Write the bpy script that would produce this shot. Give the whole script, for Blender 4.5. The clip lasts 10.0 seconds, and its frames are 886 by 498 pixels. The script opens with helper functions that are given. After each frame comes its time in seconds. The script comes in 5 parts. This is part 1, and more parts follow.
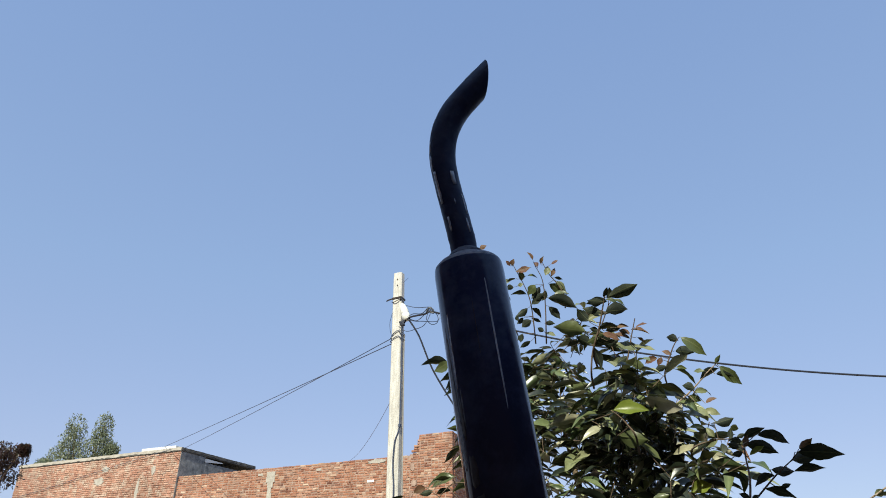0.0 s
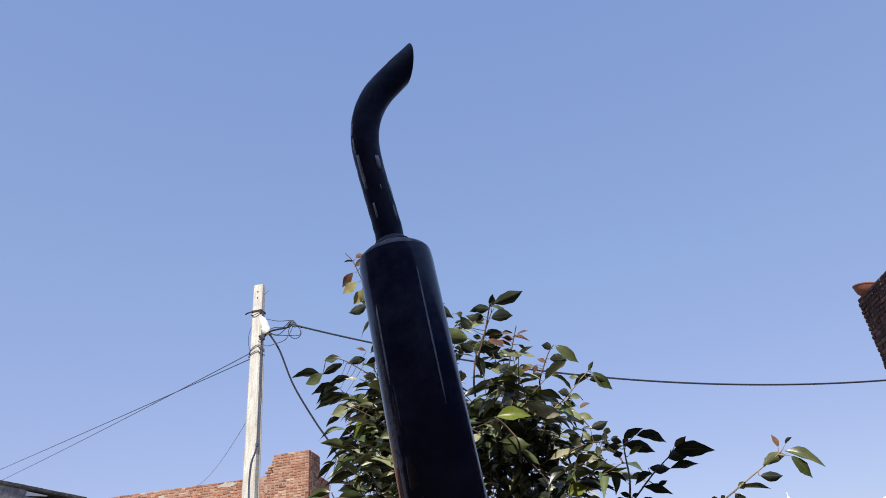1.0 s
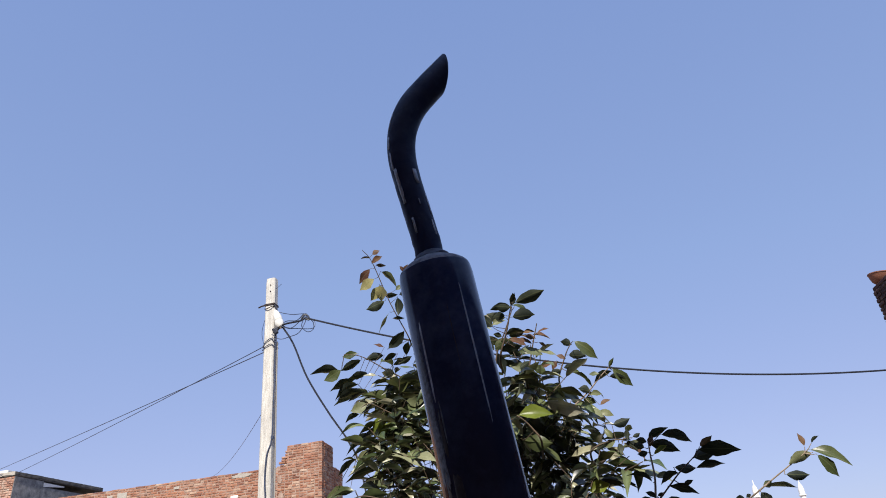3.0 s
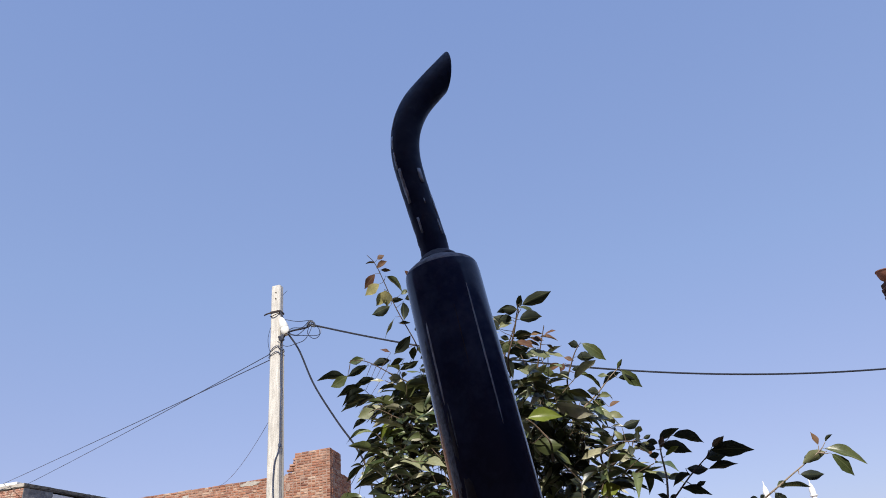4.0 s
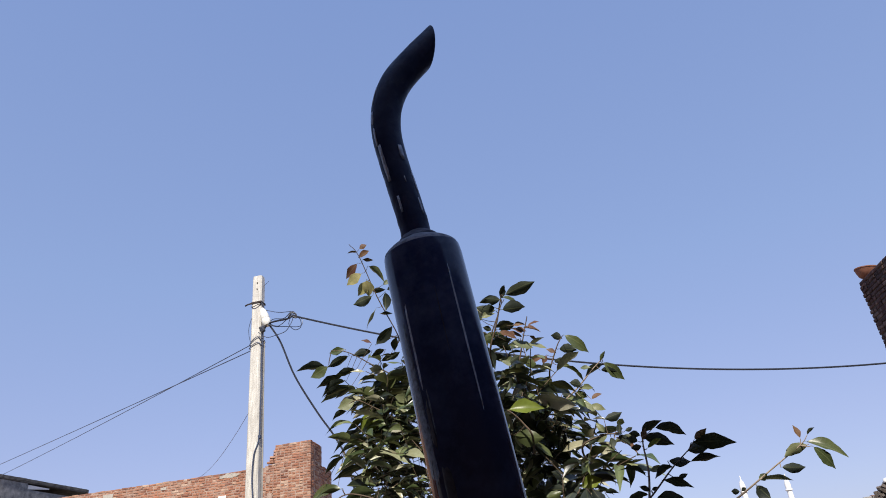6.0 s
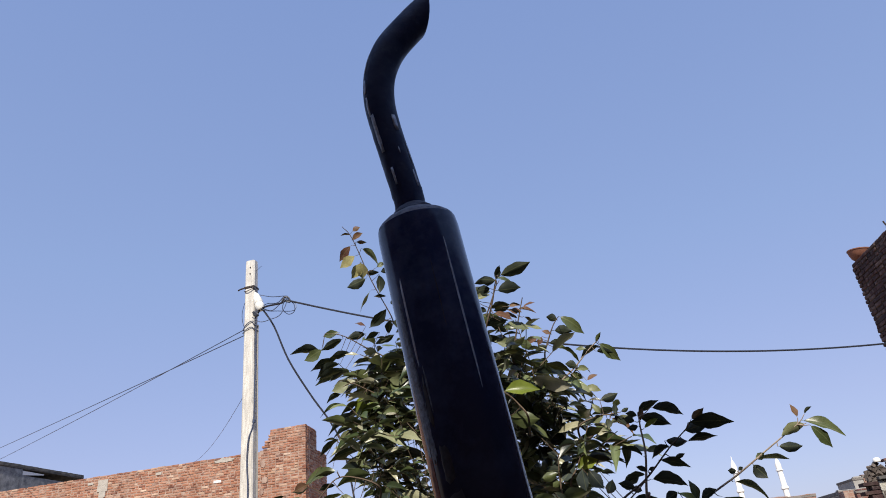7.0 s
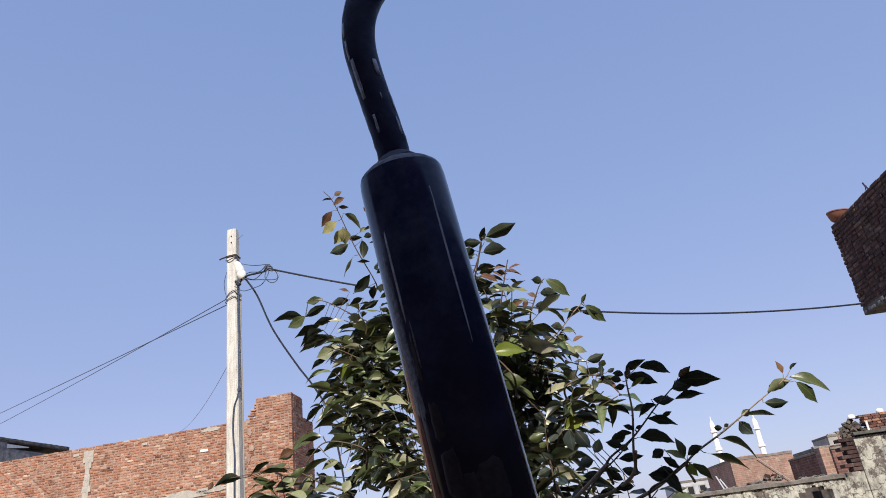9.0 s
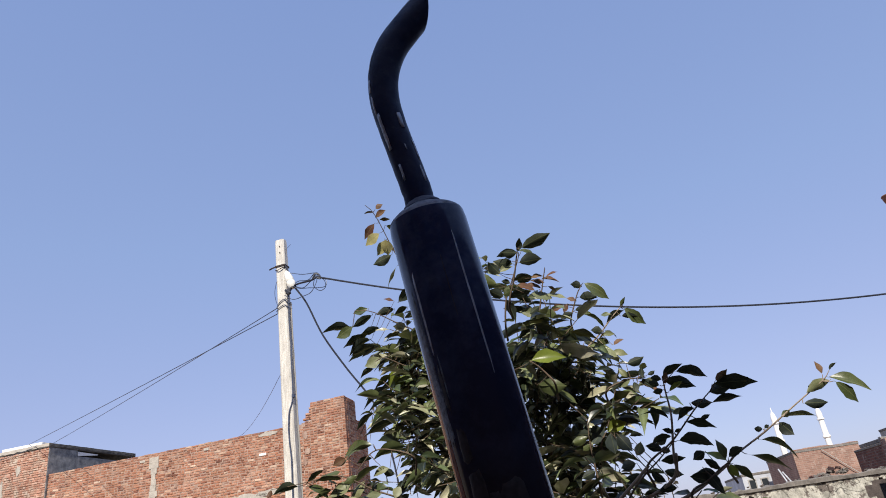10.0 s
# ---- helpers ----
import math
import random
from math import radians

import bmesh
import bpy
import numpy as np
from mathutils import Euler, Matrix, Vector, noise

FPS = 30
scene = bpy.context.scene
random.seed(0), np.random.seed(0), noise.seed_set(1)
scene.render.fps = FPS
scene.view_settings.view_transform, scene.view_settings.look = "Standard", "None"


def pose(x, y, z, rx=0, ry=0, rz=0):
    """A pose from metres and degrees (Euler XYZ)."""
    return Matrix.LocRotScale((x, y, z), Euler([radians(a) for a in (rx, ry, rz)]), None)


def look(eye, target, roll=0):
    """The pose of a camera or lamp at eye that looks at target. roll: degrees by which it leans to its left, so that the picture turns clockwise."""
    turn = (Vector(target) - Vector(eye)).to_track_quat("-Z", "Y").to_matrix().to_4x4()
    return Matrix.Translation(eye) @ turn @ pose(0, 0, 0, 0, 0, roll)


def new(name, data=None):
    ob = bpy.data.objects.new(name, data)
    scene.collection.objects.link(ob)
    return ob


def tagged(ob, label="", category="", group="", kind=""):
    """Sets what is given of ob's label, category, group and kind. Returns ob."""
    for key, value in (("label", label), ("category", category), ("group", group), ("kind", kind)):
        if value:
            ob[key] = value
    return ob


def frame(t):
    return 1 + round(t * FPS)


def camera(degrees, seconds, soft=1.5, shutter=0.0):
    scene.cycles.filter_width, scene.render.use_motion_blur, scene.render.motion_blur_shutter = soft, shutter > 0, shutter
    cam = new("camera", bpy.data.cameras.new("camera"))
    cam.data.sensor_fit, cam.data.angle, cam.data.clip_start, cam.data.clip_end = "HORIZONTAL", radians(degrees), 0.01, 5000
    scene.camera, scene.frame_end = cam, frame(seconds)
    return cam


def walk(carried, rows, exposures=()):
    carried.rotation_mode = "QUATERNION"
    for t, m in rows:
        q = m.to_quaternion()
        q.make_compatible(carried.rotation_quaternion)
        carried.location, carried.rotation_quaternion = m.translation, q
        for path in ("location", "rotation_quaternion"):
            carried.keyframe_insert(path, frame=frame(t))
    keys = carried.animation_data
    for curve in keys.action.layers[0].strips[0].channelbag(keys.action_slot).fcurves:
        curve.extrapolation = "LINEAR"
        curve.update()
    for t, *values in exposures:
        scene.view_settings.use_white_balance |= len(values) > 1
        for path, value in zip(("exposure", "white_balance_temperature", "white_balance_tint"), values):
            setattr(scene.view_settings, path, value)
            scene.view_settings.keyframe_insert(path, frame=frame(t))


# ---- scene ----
cam = camera(66.4, 10.0, 0.95)
PATH = [
    (0, (0.36, -0.34, 1.497), (0.205, 1.418, 2.438), 0.3),
    (0.2, (0.359, -0.341, 1.497), (0.190, 1.402, 2.464), 0.3),
    (0.5, (0.338, -0.325, 1.485), (0.249, 1.409, 2.477), -0.6),
    (0.7, (0.308, -0.306, 1.483), (0.341, 1.422, 2.489), -2.1),
    (0.9, (0.264, -0.261, 1.494), (0.466, 1.467, 2.480), -3.9),
    (1, (0.247, -0.259, 1.494), (0.509, 1.472, 2.462), -5.0),
    (1.2, (0.223, -0.235, 1.496), (0.569, 1.501, 2.425), -5.6),
    (1.5, (0.211, -0.216, 1.51), (0.645, 1.491, 2.458), -6.4),
    (1.7, (0.208, -0.230, 1.509), (0.654, 1.478, 2.449), -6.1),
    (2, (0.206, -0.231, 1.517), (0.58, 1.499, 2.449), -5.8),
    (2.2, (0.202, -0.238, 1.518), (0.520, 1.512, 2.433), -5.5),
    (2.5, (0.198, -0.246, 1.527), (0.44, 1.515, 2.443), -4.8),
    (2.7, (0.199, -0.259, 1.531), (0.439, 1.496, 2.459), -5.1),
    (3, (0.198, -0.273, 1.533), (0.435, 1.475, 2.475), -5.1),
    (4.3, (0.197, -0.239, 1.536), (0.425, 1.496, 2.506), -6.2),
    (4.5, (0.205, -0.228, 1.538), (0.479, 1.493, 2.518), -6.1),
    (4.8, (0.205, -0.217, 1.537), (0.484, 1.507, 2.511), -5.9),
    (5, (0.207, -0.215, 1.533), (0.466, 1.528, 2.479), -5.9),
    (6.5, (0.206, -0.184, 1.539), (0.495, 1.566, 2.464), -6.1),
    (6.8, (0.208, -0.168, 1.539), (0.518, 1.589, 2.443), -6.6),
    (7, (0.207, -0.167, 1.539), (0.495, 1.599, 2.433), -6.3),
    (7.2, (0.209, -0.168, 1.539), (0.488, 1.606, 2.418), -6.0),
    (7.5, (0.208, -0.183, 1.54), (0.476, 1.598, 2.408), -6.0),
    (7.7, (0.200, -0.191, 1.543), (0.417, 1.600, 2.407), -6.2),
    (8, (0.187, -0.181, 1.547), (0.312, 1.62, 2.408), -6.0),
    (8.2, (0.186, -0.169, 1.550), (0.301, 1.631, 2.414), -6.3),
    (8.5, (0.187, -0.169, 1.543), (0.327, 1.632, 2.401), -6.6),
    (8.8, (0.201, -0.139, 1.541), (0.435, 1.663, 2.376), -6.7),
    (9, (0.208, -0.117, 1.539), (0.541, 1.684, 2.342), -7.5),
    (9.2, (0.211, -0.126, 1.543), (0.559, 1.680, 2.330), -8.0),
    (9.5, (0.217, -0.138, 1.549), (0.49, 1.65, 2.402), -8.0),
    (9.7, (0.224, -0.200, 1.542), (0.439, 1.588, 2.412), -7.9),
    (10, (0.23, -0.224, 1.55), (0.43, 1.592, 2.366), -8.2),
]
walk(cam, [(t, look(eye, target, roll)) for t, eye, target, roll in PATH], [(0.0, 0.43, 6700, -1), (0.6, 0.38, 6600, 2), (1.2, 0.33, 6380, 10), (2.6, 0.33, 6420, 10), (5.0, 0.31, 6450, 10), (8.5, 0.33, 6580, 10), (10.0, 0.33, 6560, 10)])

# ---- world, sun, exposure ----
SUN_EL, SUN_X, SUN_Y = radians(44), -0.25, -0.968
world = bpy.data.worlds.new("world")
scene.world = world
world.use_nodes = True
wn = world.node_tree
sky = wn.nodes.new("ShaderNodeTexSky")
sky.sky_type, sky.sun_disc = "NISHITA", False
sky.sun_elevation, sky.sun_rotation = SUN_EL, math.atan2(SUN_X, SUN_Y)
sky.altitude, sky.air_density, sky.dust_density, sky.ozone_density = 200, 1.0, 1.3, 3.0
haze = wn.nodes.new("ShaderNodeMix")
haze.data_type = "RGBA"
haze.inputs[0].default_value = 0.61
haze.inputs[7].default_value = (2.15, 2.80, 5.04, 1)
wn.links.new(sky.outputs[0], haze.inputs[6])
# dusty air whitens the sky towards the horizon
toward = wn.nodes.new("ShaderNodeTexCoord")
height = wn.nodes.new("ShaderNodeSeparateXYZ")
wn.links.new(toward.outputs["Generated"], height.inputs[0])
dust = wn.nodes.new("ShaderNodeValToRGB")
wn.links.new(height.outputs[2], dust.inputs[0])
dust.color_ramp.elements.new(0.42)
for stop, at, tone in zip(dust.color_ramp.elements, (0.18, 0.42, 0.75), ((0.94, 0.82, 0.79), (0.845, 0.85, 0.83), (0.725, 0.785, 0.83))):
    stop.position, stop.color = at, (*tone, 1)
tinted = wn.nodes.new("ShaderNodeMix")
tinted.data_type, tinted.blend_type = "RGBA", "MULTIPLY"
tinted.inputs[0].default_value = 1.0
wn.links.new(haze.outputs[2], tinted.inputs[6])
wn.links.new(dust.outputs[0], tinted.inputs[7])
wn.links.new(tinted.outputs[2], wn.nodes["Background"].inputs[0])
wn.nodes["Background"].inputs[1].default_value = 0.124 * 1.25

sun_data = bpy.data.lights.new("sun", "SUN")
sun_data.energy, sun_data.angle, sun_data.color = 4.8, radians(0.9), (1.0, 0.93, 0.82)
sun = new("sun", sun_data)
sun.matrix_world = look((SUN_X * 60, SUN_Y * 60, 60 * math.tan(SUN_EL)), (0, 0, 0))
tagged(sun, kind="structure")


# ---- materials ----
class Shade:
    """A node material under construction."""

    def __init__(self, name):
        self.mat = bpy.data.materials.new(name)
        self.mat.use_nodes = True
        self.tree = self.mat.node_tree
        self.bsdf = self.tree.nodes["Principled BSDF"]

    def node(self, kind, **ins):
        n = self.tree.nodes.new("ShaderNode" + kind)
        for key, value in ins.items():
            self.set(n, key, value)
        return n

    def set(self, n, key, value):
        slot = n.inputs[int(key[1:])] if key[0] == "i" and key[1:].isdigit() else n.inputs[key]
        if isinstance(value, bpy.types.NodeSocket):
            self.tree.links.new(value, slot)
        else:
            slot.default_value = value

    def where(self, stretch=(1, 1, 1)):
        geo = self.node("NewGeometry")
        m = self.node("Mapping", Vector=geo.outputs["Position"], Scale=stretch)
        return m.outputs[0]

    def local(self, stretch=(1, 1, 1)):
        co = self.node("TexCoord")
        m = self.node("Mapping", Vector=co.outputs["Object"], Scale=stretch)
        return m.outputs[0]

    def noise(self, scale, detail=4, rough=0.55, at=None):
        n = self.node("TexNoise", Vector=at if at is not None else self.where())
        n.inputs["Scale"].default_value, n.inputs["Detail"].default_value, n.inputs["Roughness"].default_value = scale, detail, rough
        return n.outputs["Fac"]

    def ramp(self, fac, *stops):
        r = self.node("ValToRGB", Fac=fac)
        while len(r.color_ramp.elements) < len(stops):
            r.color_ramp.elements.new(0.5)
        for e, (p, c) in zip(r.color_ramp.elements, stops):
            e.position, e.color = p, (*c, 1) if not isinstance(c, (int, float)) else (c, c, c, 1)
        return r.outputs[0]

    def mix(self, fac, a, b, mode="MIX"):
        m = self.node("Mix")
        m.data_type, m.blend_type = "RGBA", mode
        for slot, v in ((m.inputs[0], fac), (m.inputs[6], a), (m.inputs[7], b)):
            if isinstance(v, bpy.types.NodeSocket):
                self.tree.links.new(v, slot)
            else:
                slot.default_value = (*v, 1) if isinstance(v, tuple) else v
        return m.outputs[2]

    def random(self, island=False):
        return self.node("NewGeometry").outputs["Random Per Island"] if island else self.node("ObjectInfo").outputs["Random"]

    def bump(self, height, strength=0.4, distance=0.01):
        b = self.node("Bump", Height=height, Strength=strength, Distance=distance)
        self.set(self.bsdf, "Normal", b.outputs[0])

    def done(self, colour=None, rough=0.8, metal=0.0, spec=0.5):
        if colour is not None:
            self.set(self.bsdf, "Base Color", (*colour, 1) if isinstance(colour, tuple) else colour)
        self.set(self.bsdf, "Roughness", rough)
        self.set(self.bsdf, "Metallic", metal)
        self.set(self.bsdf, "Specular IOR Level", spec)
        return self.mat


def brick_material(name, island, tones, pale=0.5, soiled=False):
    s = Shade(name)
    base = s.ramp(s.random(island), *tones)
    grain = s.noise(38, 5, 0.65)
    base = s.mix(0.55, base, s.ramp(grain, (0.3, 0.62), (0.7, 1.0)), "MULTIPLY")
    bloom = s.ramp(s.noise(3.1, 6, 0.7), (0.50, 0.0), (0.66, pale))
    base = s.mix(bloom, base, (0.56, 0.47, 0.38))
    flecks = s.ramp(s.noise(15, 4, 0.7), (0.56, 0.0), (0.68, 0.8 * pale + 0.1))
    base = s.mix(flecks, base, (0.60, 0.52, 0.44))
    grime = s.ramp(s.noise(1.1, 5, 0.6), (0.35, 0.55), (0.6, 1.0))
    base = s.mix(0.6, base, grime, "MULTIPLY")
    if soiled:
        height = s.node("SeparateXYZ", i0=s.where()).outputs[2]
        up = s.ramp(s.node("MapRange", i0=height, i1=4.75, i2=5.15).outputs[0], (0.0, 0.0), (1.0, 1.0))
        dirt = s.mix(1.0, up, s.ramp(s.noise(2.2, 6, 0.7), (0.40, 0.0), (0.62, 0.5)), "MULTIPLY")
        base = s.mix(dirt, base, (0.14, 0.08, 0.06))
    mottle = s.ramp(s.noise(7, 6, 0.75), (0.34, 0.5), (0.56, 1.0))
    base = s.mix(0.6, base, mottle, "MULTIPLY")
    s.bump(s.noise(75, 6, 0.7), 0.4, 0.006)
    return s.done(base, 0.92, spec=0.2)


RED = ((0.0, (0.22, 0.094, 0.066)), (0.25, (0.40, 0.172, 0.106)), (0.6, (0.47, 0.222, 0.136)), (0.85, (0.44, 0.196, 0.122)), (0.93, (0.56, 0.34, 0.23)), (1.0, (0.66, 0.48, 0.36)))
SALTY = ((0.0, (0.42, 0.21, 0.15)), (0.4, (0.52, 0.27, 0.19)), (0.8, (0.55, 0.31, 0.22)), (1.0, (0.64, 0.46, 0.37)))
# old brick tones, darkened and cooled further for the house that stands in shade
DARK_IN_SHADE = ((0.0, (0.050, 0.031, 0.034)), (0.4, (0.076, 0.042, 0.041)), (0.8, (0.098, 0.050, 0.047)), (1.0, (0.145, 0.100, 0.092)))
BRICK, BRICK_JOINED = brick_material("red_brick", False, RED, 0.3, True), brick_material("red_brick_joined", True, RED, 0.3, True)
BRICK_SALTY = brick_material("salt_stained_brick_joined", True, SALTY, 0.95)
BRICK_OLD, BRICK_OLD_JOINED = brick_material("old_brick", False, DARK_IN_SHADE, 0.08), brick_material("old_brick_joined", True, DARK_IN_SHADE, 0.08)


def mortar_material(name, a, b):
    s = Shade(name)
    base = s.ramp(s.noise(6, 6, 0.65), (0.3, a), (0.7, b))
    base = s.mix(0.5, base, s.ramp(s.noise(60, 4), (0.3, 0.6), (0.7, 1.0)), "MULTIPLY")
    s.bump(s.noise(90, 5), 0.5, 0.006)
    return s.done(base, 0.95, spec=0.15)


MORTAR = mortar_material("mortar", (0.25, 0.155, 0.12), (0.48, 0.36, 0.29))
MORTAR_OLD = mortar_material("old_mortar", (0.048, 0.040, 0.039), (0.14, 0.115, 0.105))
CEMENT = mortar_material("cement_render", (0.36, 0.33, 0.29), (0.52, 0.48, 0.42))
GREY_CEMENT = mortar_material("grey_cement", (0.11, 0.115, 0.125), (0.38, 0.38, 0.37))
OLD_CEMENT = mortar_material("mossy_old_cement", (0.07, 0.07, 0.068), (0.19, 0.18, 0.165))
STONES = mortar_material("sooty_rubble", (0.05, 0.042, 0.038), (0.17, 0.14, 0.12))
RUBBLE = mortar_material("rubble", (0.11, 0.10, 0.092), (0.27, 0.245, 0.22))


def plaster_material():
    s = Shade("cracked_plaster")
    at = s.where()
    warp = s.node("VectorMath", i0=at)
    warp.operation = "ADD"
    n = s.node("TexNoise", Vector=at, Scale=3.5, Detail=7.0)
    sc = s.node("VectorMath", i0=n.outputs["Color"])
    sc.operation = "SCALE"
    sc.inputs["Scale"].default_value = 0.55
    s.tree.links.new(sc.outputs[0], warp.inputs[1])
    v = s.node("TexVoronoi", Vector=warp.outputs[0], Scale=1.7)
    v.feature = "DISTANCE_TO_EDGE"
    crack = s.ramp(v.outputs["Distance"], (0.0, 0.0), (0.022, 1.0))
    base = s.ramp(s.noise(4, 6, 0.7), (0.3, (0.36, 0.34, 0.29)), (0.5, (0.54, 0.52, 0.45)), (0.7, (0.64, 0.62, 0.55)))
    lost = s.ramp(s.noise(3.4, 8, 0.78), (0.51, 0.0), (0.545, 1.0))
    base = s.mix(lost, base, s.ramp(s.noise(14, 5, 0.7), (0.3, (0.10, 0.085, 0.075)), (0.7, (0.25, 0.215, 0.19))))
    base = s.mix(0.75, base, crack, "MULTIPLY")
    soot = s.ramp(s.noise(7, 8, 0.75, s.where((1, 1, 0.5))), (0.40, 0.36), (0.57, 1.0))
    base = s.mix(0.8, base, soot, "MULTIPLY")
    base = s.mix(0.5, base, s.ramp(s.noise(45, 4), (0.3, 0.6), (0.7, 1.0)), "MULTIPLY")
    s.bump(crack, 0.5, 0.012)
    return s.done(base, 0.9, spec=0.2)


PLASTER = plaster_material()


def concrete_material():
    s = Shade("weathered_concrete")
    base = s.ramp(s.noise(5, 6, 0.65), (0.3, (0.58, 0.55, 0.50)), (0.7, (0.75, 0.72, 0.66)))
    streak = s.ramp(s.noise(14, 4, 0.6, s.where((3, 3, 0.35))), (0.42, 0.62), (0.62, 1.0))
    base = s.mix(0.55, base, streak, "MULTIPLY")
    pits = s.ramp(s.noise(70, 3), (0.32, 0.5), (0.42, 1.0))
    base = s.mix(0.6, base, pits, "MULTIPLY")
    s.bump(s.noise(60, 5, 0.7), 0.5, 0.006)
    return s.done(base, 0.85, spec=0.25)


CONCRETE = concrete_material()


def enamel_material():
    s = Shade("navy_black_enamel")
    at = s.local()
    dust = s.ramp(s.noise(11, 7, 0.72, at), (0.42, 0.0), (0.70, 1.0))
    film = s.ramp(s.node("MapRange", i0=s.node("SeparateXYZ", i0=at).outputs[2], i1=-0.44, i2=-0.12).outputs[0], (0.0, 0.12), (1.0, 1.0))
    dust = s.mix(1.0, dust, film, "MULTIPLY")
    # dark brown reflection of ground and foliage painted into the lower body, navy above
    mirrored = s.mix(film, (0.022, 0.017, 0.018), (0.017, 0.032, 0.092))
    base = s.mix(dust, mirrored, (0.085, 0.110, 0.190))
    fine = s.noise(55, 5, 0.7, at)
    rough = s.mix(dust, s.ramp(fine, (0.3, 0.09), (0.75, 0.18)), (0.20, 0.20, 0.20))
    s.bump(s.noise(14, 3, 0.5, at), 0.05, 0.002)
    return s.done(base, rough, spec=0.25)


ENAMEL = enamel_material()


def soot_material():
    s = Shade("sooty_enamel")
    at = s.local()
    base = s.ramp(s.noise(30, 6, 0.7, at), (0.35, (0.010, 0.020, 0.066)), (0.58, (0.024, 0.036, 0.085)), (0.75, (0.060, 0.076, 0.130)))
    s.bump(s.noise(70, 5, 0.7, at), 0.35, 0.003)
    return s.done(base, s.ramp(s.noise(40, 4, 0.6, at), (0.3, 0.35), (0.7, 0.65)), spec=0.25)


SOOT = soot_material()


def plain(name, colour, rough=0.6, metal=0.0, vary=0.25, scale=30, spec=0.4):
    s = Shade(name)
    dark = tuple(c * (1 - vary) for c in colour)
    base = s.ramp(s.noise(scale, 5, 0.65), (0.3, dark), (0.7, colour))
    s.bump(s.noise(scale * 2.5, 4), 0.15, 0.003)
    return s.done(base, rough, metal, spec)


CHIP = plain("worn_grey_metal", (0.62, 0.67, 0.76), 0.4, 0.2, 0.5, 120)
# shoulder colour: settled dust, plus the sky's reflection painted in as paleness
DUST_AND_SKY = plain("dust_and_sky_sheen", (0.34, 0.36, 0.42), 0.55, 0.0, 0.7, 90, 0.3)
SCUFF = plain("scuffed_enamel", (0.21, 0.24, 0.30), 0.5, 0.0, 0.85, 140, 0.3)
RED_BROWN = plain("red_brown", (0.32, 0.125, 0.08), 0.7, 0.0, 0.5, 90, 0.2)
BLISTER = plain("dull_blistered_paint", (0.047, 0.041, 0.046), 0.5, 0.0, 0.65, 110)
WELD = plain("dusty_weld", (0.14, 0.155, 0.20), 0.6, 0.3, 0.5, 150)
STEEL = plain("rusted_steel", (0.055, 0.04, 0.035), 0.65, 0.4, 0.5, 60)
PORCELAIN = plain("white_porcelain", (0.78, 0.77, 0.72), 0.25, 0.0, 0.12, 25)
CABLE = plain("black_cable_sheath", (0.030, 0.034, 0.050), 0.5, 0.0, 0.3, 40)
WIRE = plain("grey_wire", (0.075, 0.095, 0.155), 0.45, 0.3, 0.3, 40)
WHITE = plain("white_paint", (0.80, 0.79, 0.76), 0.6, 0.0, 0.12, 8)
PALE = plain("grey_whitewash", (0.50, 0.52, 0.56), 0.8, 0.0, 0.3, 2)
TERRACOTTA = plain("terracotta", (0.27, 0.11, 0.065), 0.8, 0.0, 0.4, 40)


def far_brick(name, a, b, joint):
    """Brickwork too far off to pick its bricks apart."""
    s = Shade(name)
    xyz = s.node("SeparateXYZ", i0=s.where())
    run = s.node("Math", i0=xyz.outputs[0], i1=xyz.outputs[1])
    run.operation = "ADD"
    flat = s.node("CombineXYZ", i0=run.outputs[0], i1=xyz.outputs[2])
    t = s.node("TexBrick", Vector=flat.outputs[0], Color1=(*a, 1), Color2=(*b, 1), Mortar=(*joint, 1))
    t.inputs["Scale"].default_value = 1.0
    t.inputs["Mortar Size"].default_value, t.inputs["Brick Width"].default_value, t.inputs["Row Height"].default_value = 0.009, 0.235, 0.083
    stain = s.ramp(s.noise(1.3, 7, 0.7), (0.32, 0.45), (0.62, 1.0))
    base = s.mix(0.75, t.outputs["Color"], stain, "MULTIPLY")
    pale = s.ramp(s.noise(2.7, 7, 0.75), (0.56, 0.0), (0.68, 0.7))
    base = s.mix(pale, base, (0.42, 0.35, 0.30))
    s.bump(s.noise(12, 6, 0.7), 0.5, 0.02)
    return s.done(base, 0.95, spec=0.15)


FAR_RED = far_brick("far_brick", (0.36, 0.215, 0.165), (0.285, 0.165, 0.13), (0.37, 0.28, 0.23))
FAR_DARK = far_brick("far_dark_brick", (0.19, 0.085, 0.066), (0.12, 0.055, 0.05), (0.17, 0.13, 0.11))
LANE_BRICK = far_brick("lane_brick", (0.36, 0.17, 0.11), (0.28, 0.13, 0.09), (0.34, 0.24, 0.18))
FAR_GREY = plain("far_cement", (0.40, 0.38, 0.35), 0.9, 0.0, 0.35, 3)
GLASS_DARK = plain("dark_window_pane", (0.03, 0.035, 0.04), 0.15, 0.0, 0.2, 3)
SOIL = plain("dusty_soil", (0.30, 0.235, 0.165), 0.95, 0.0, 0.4, 1.5)


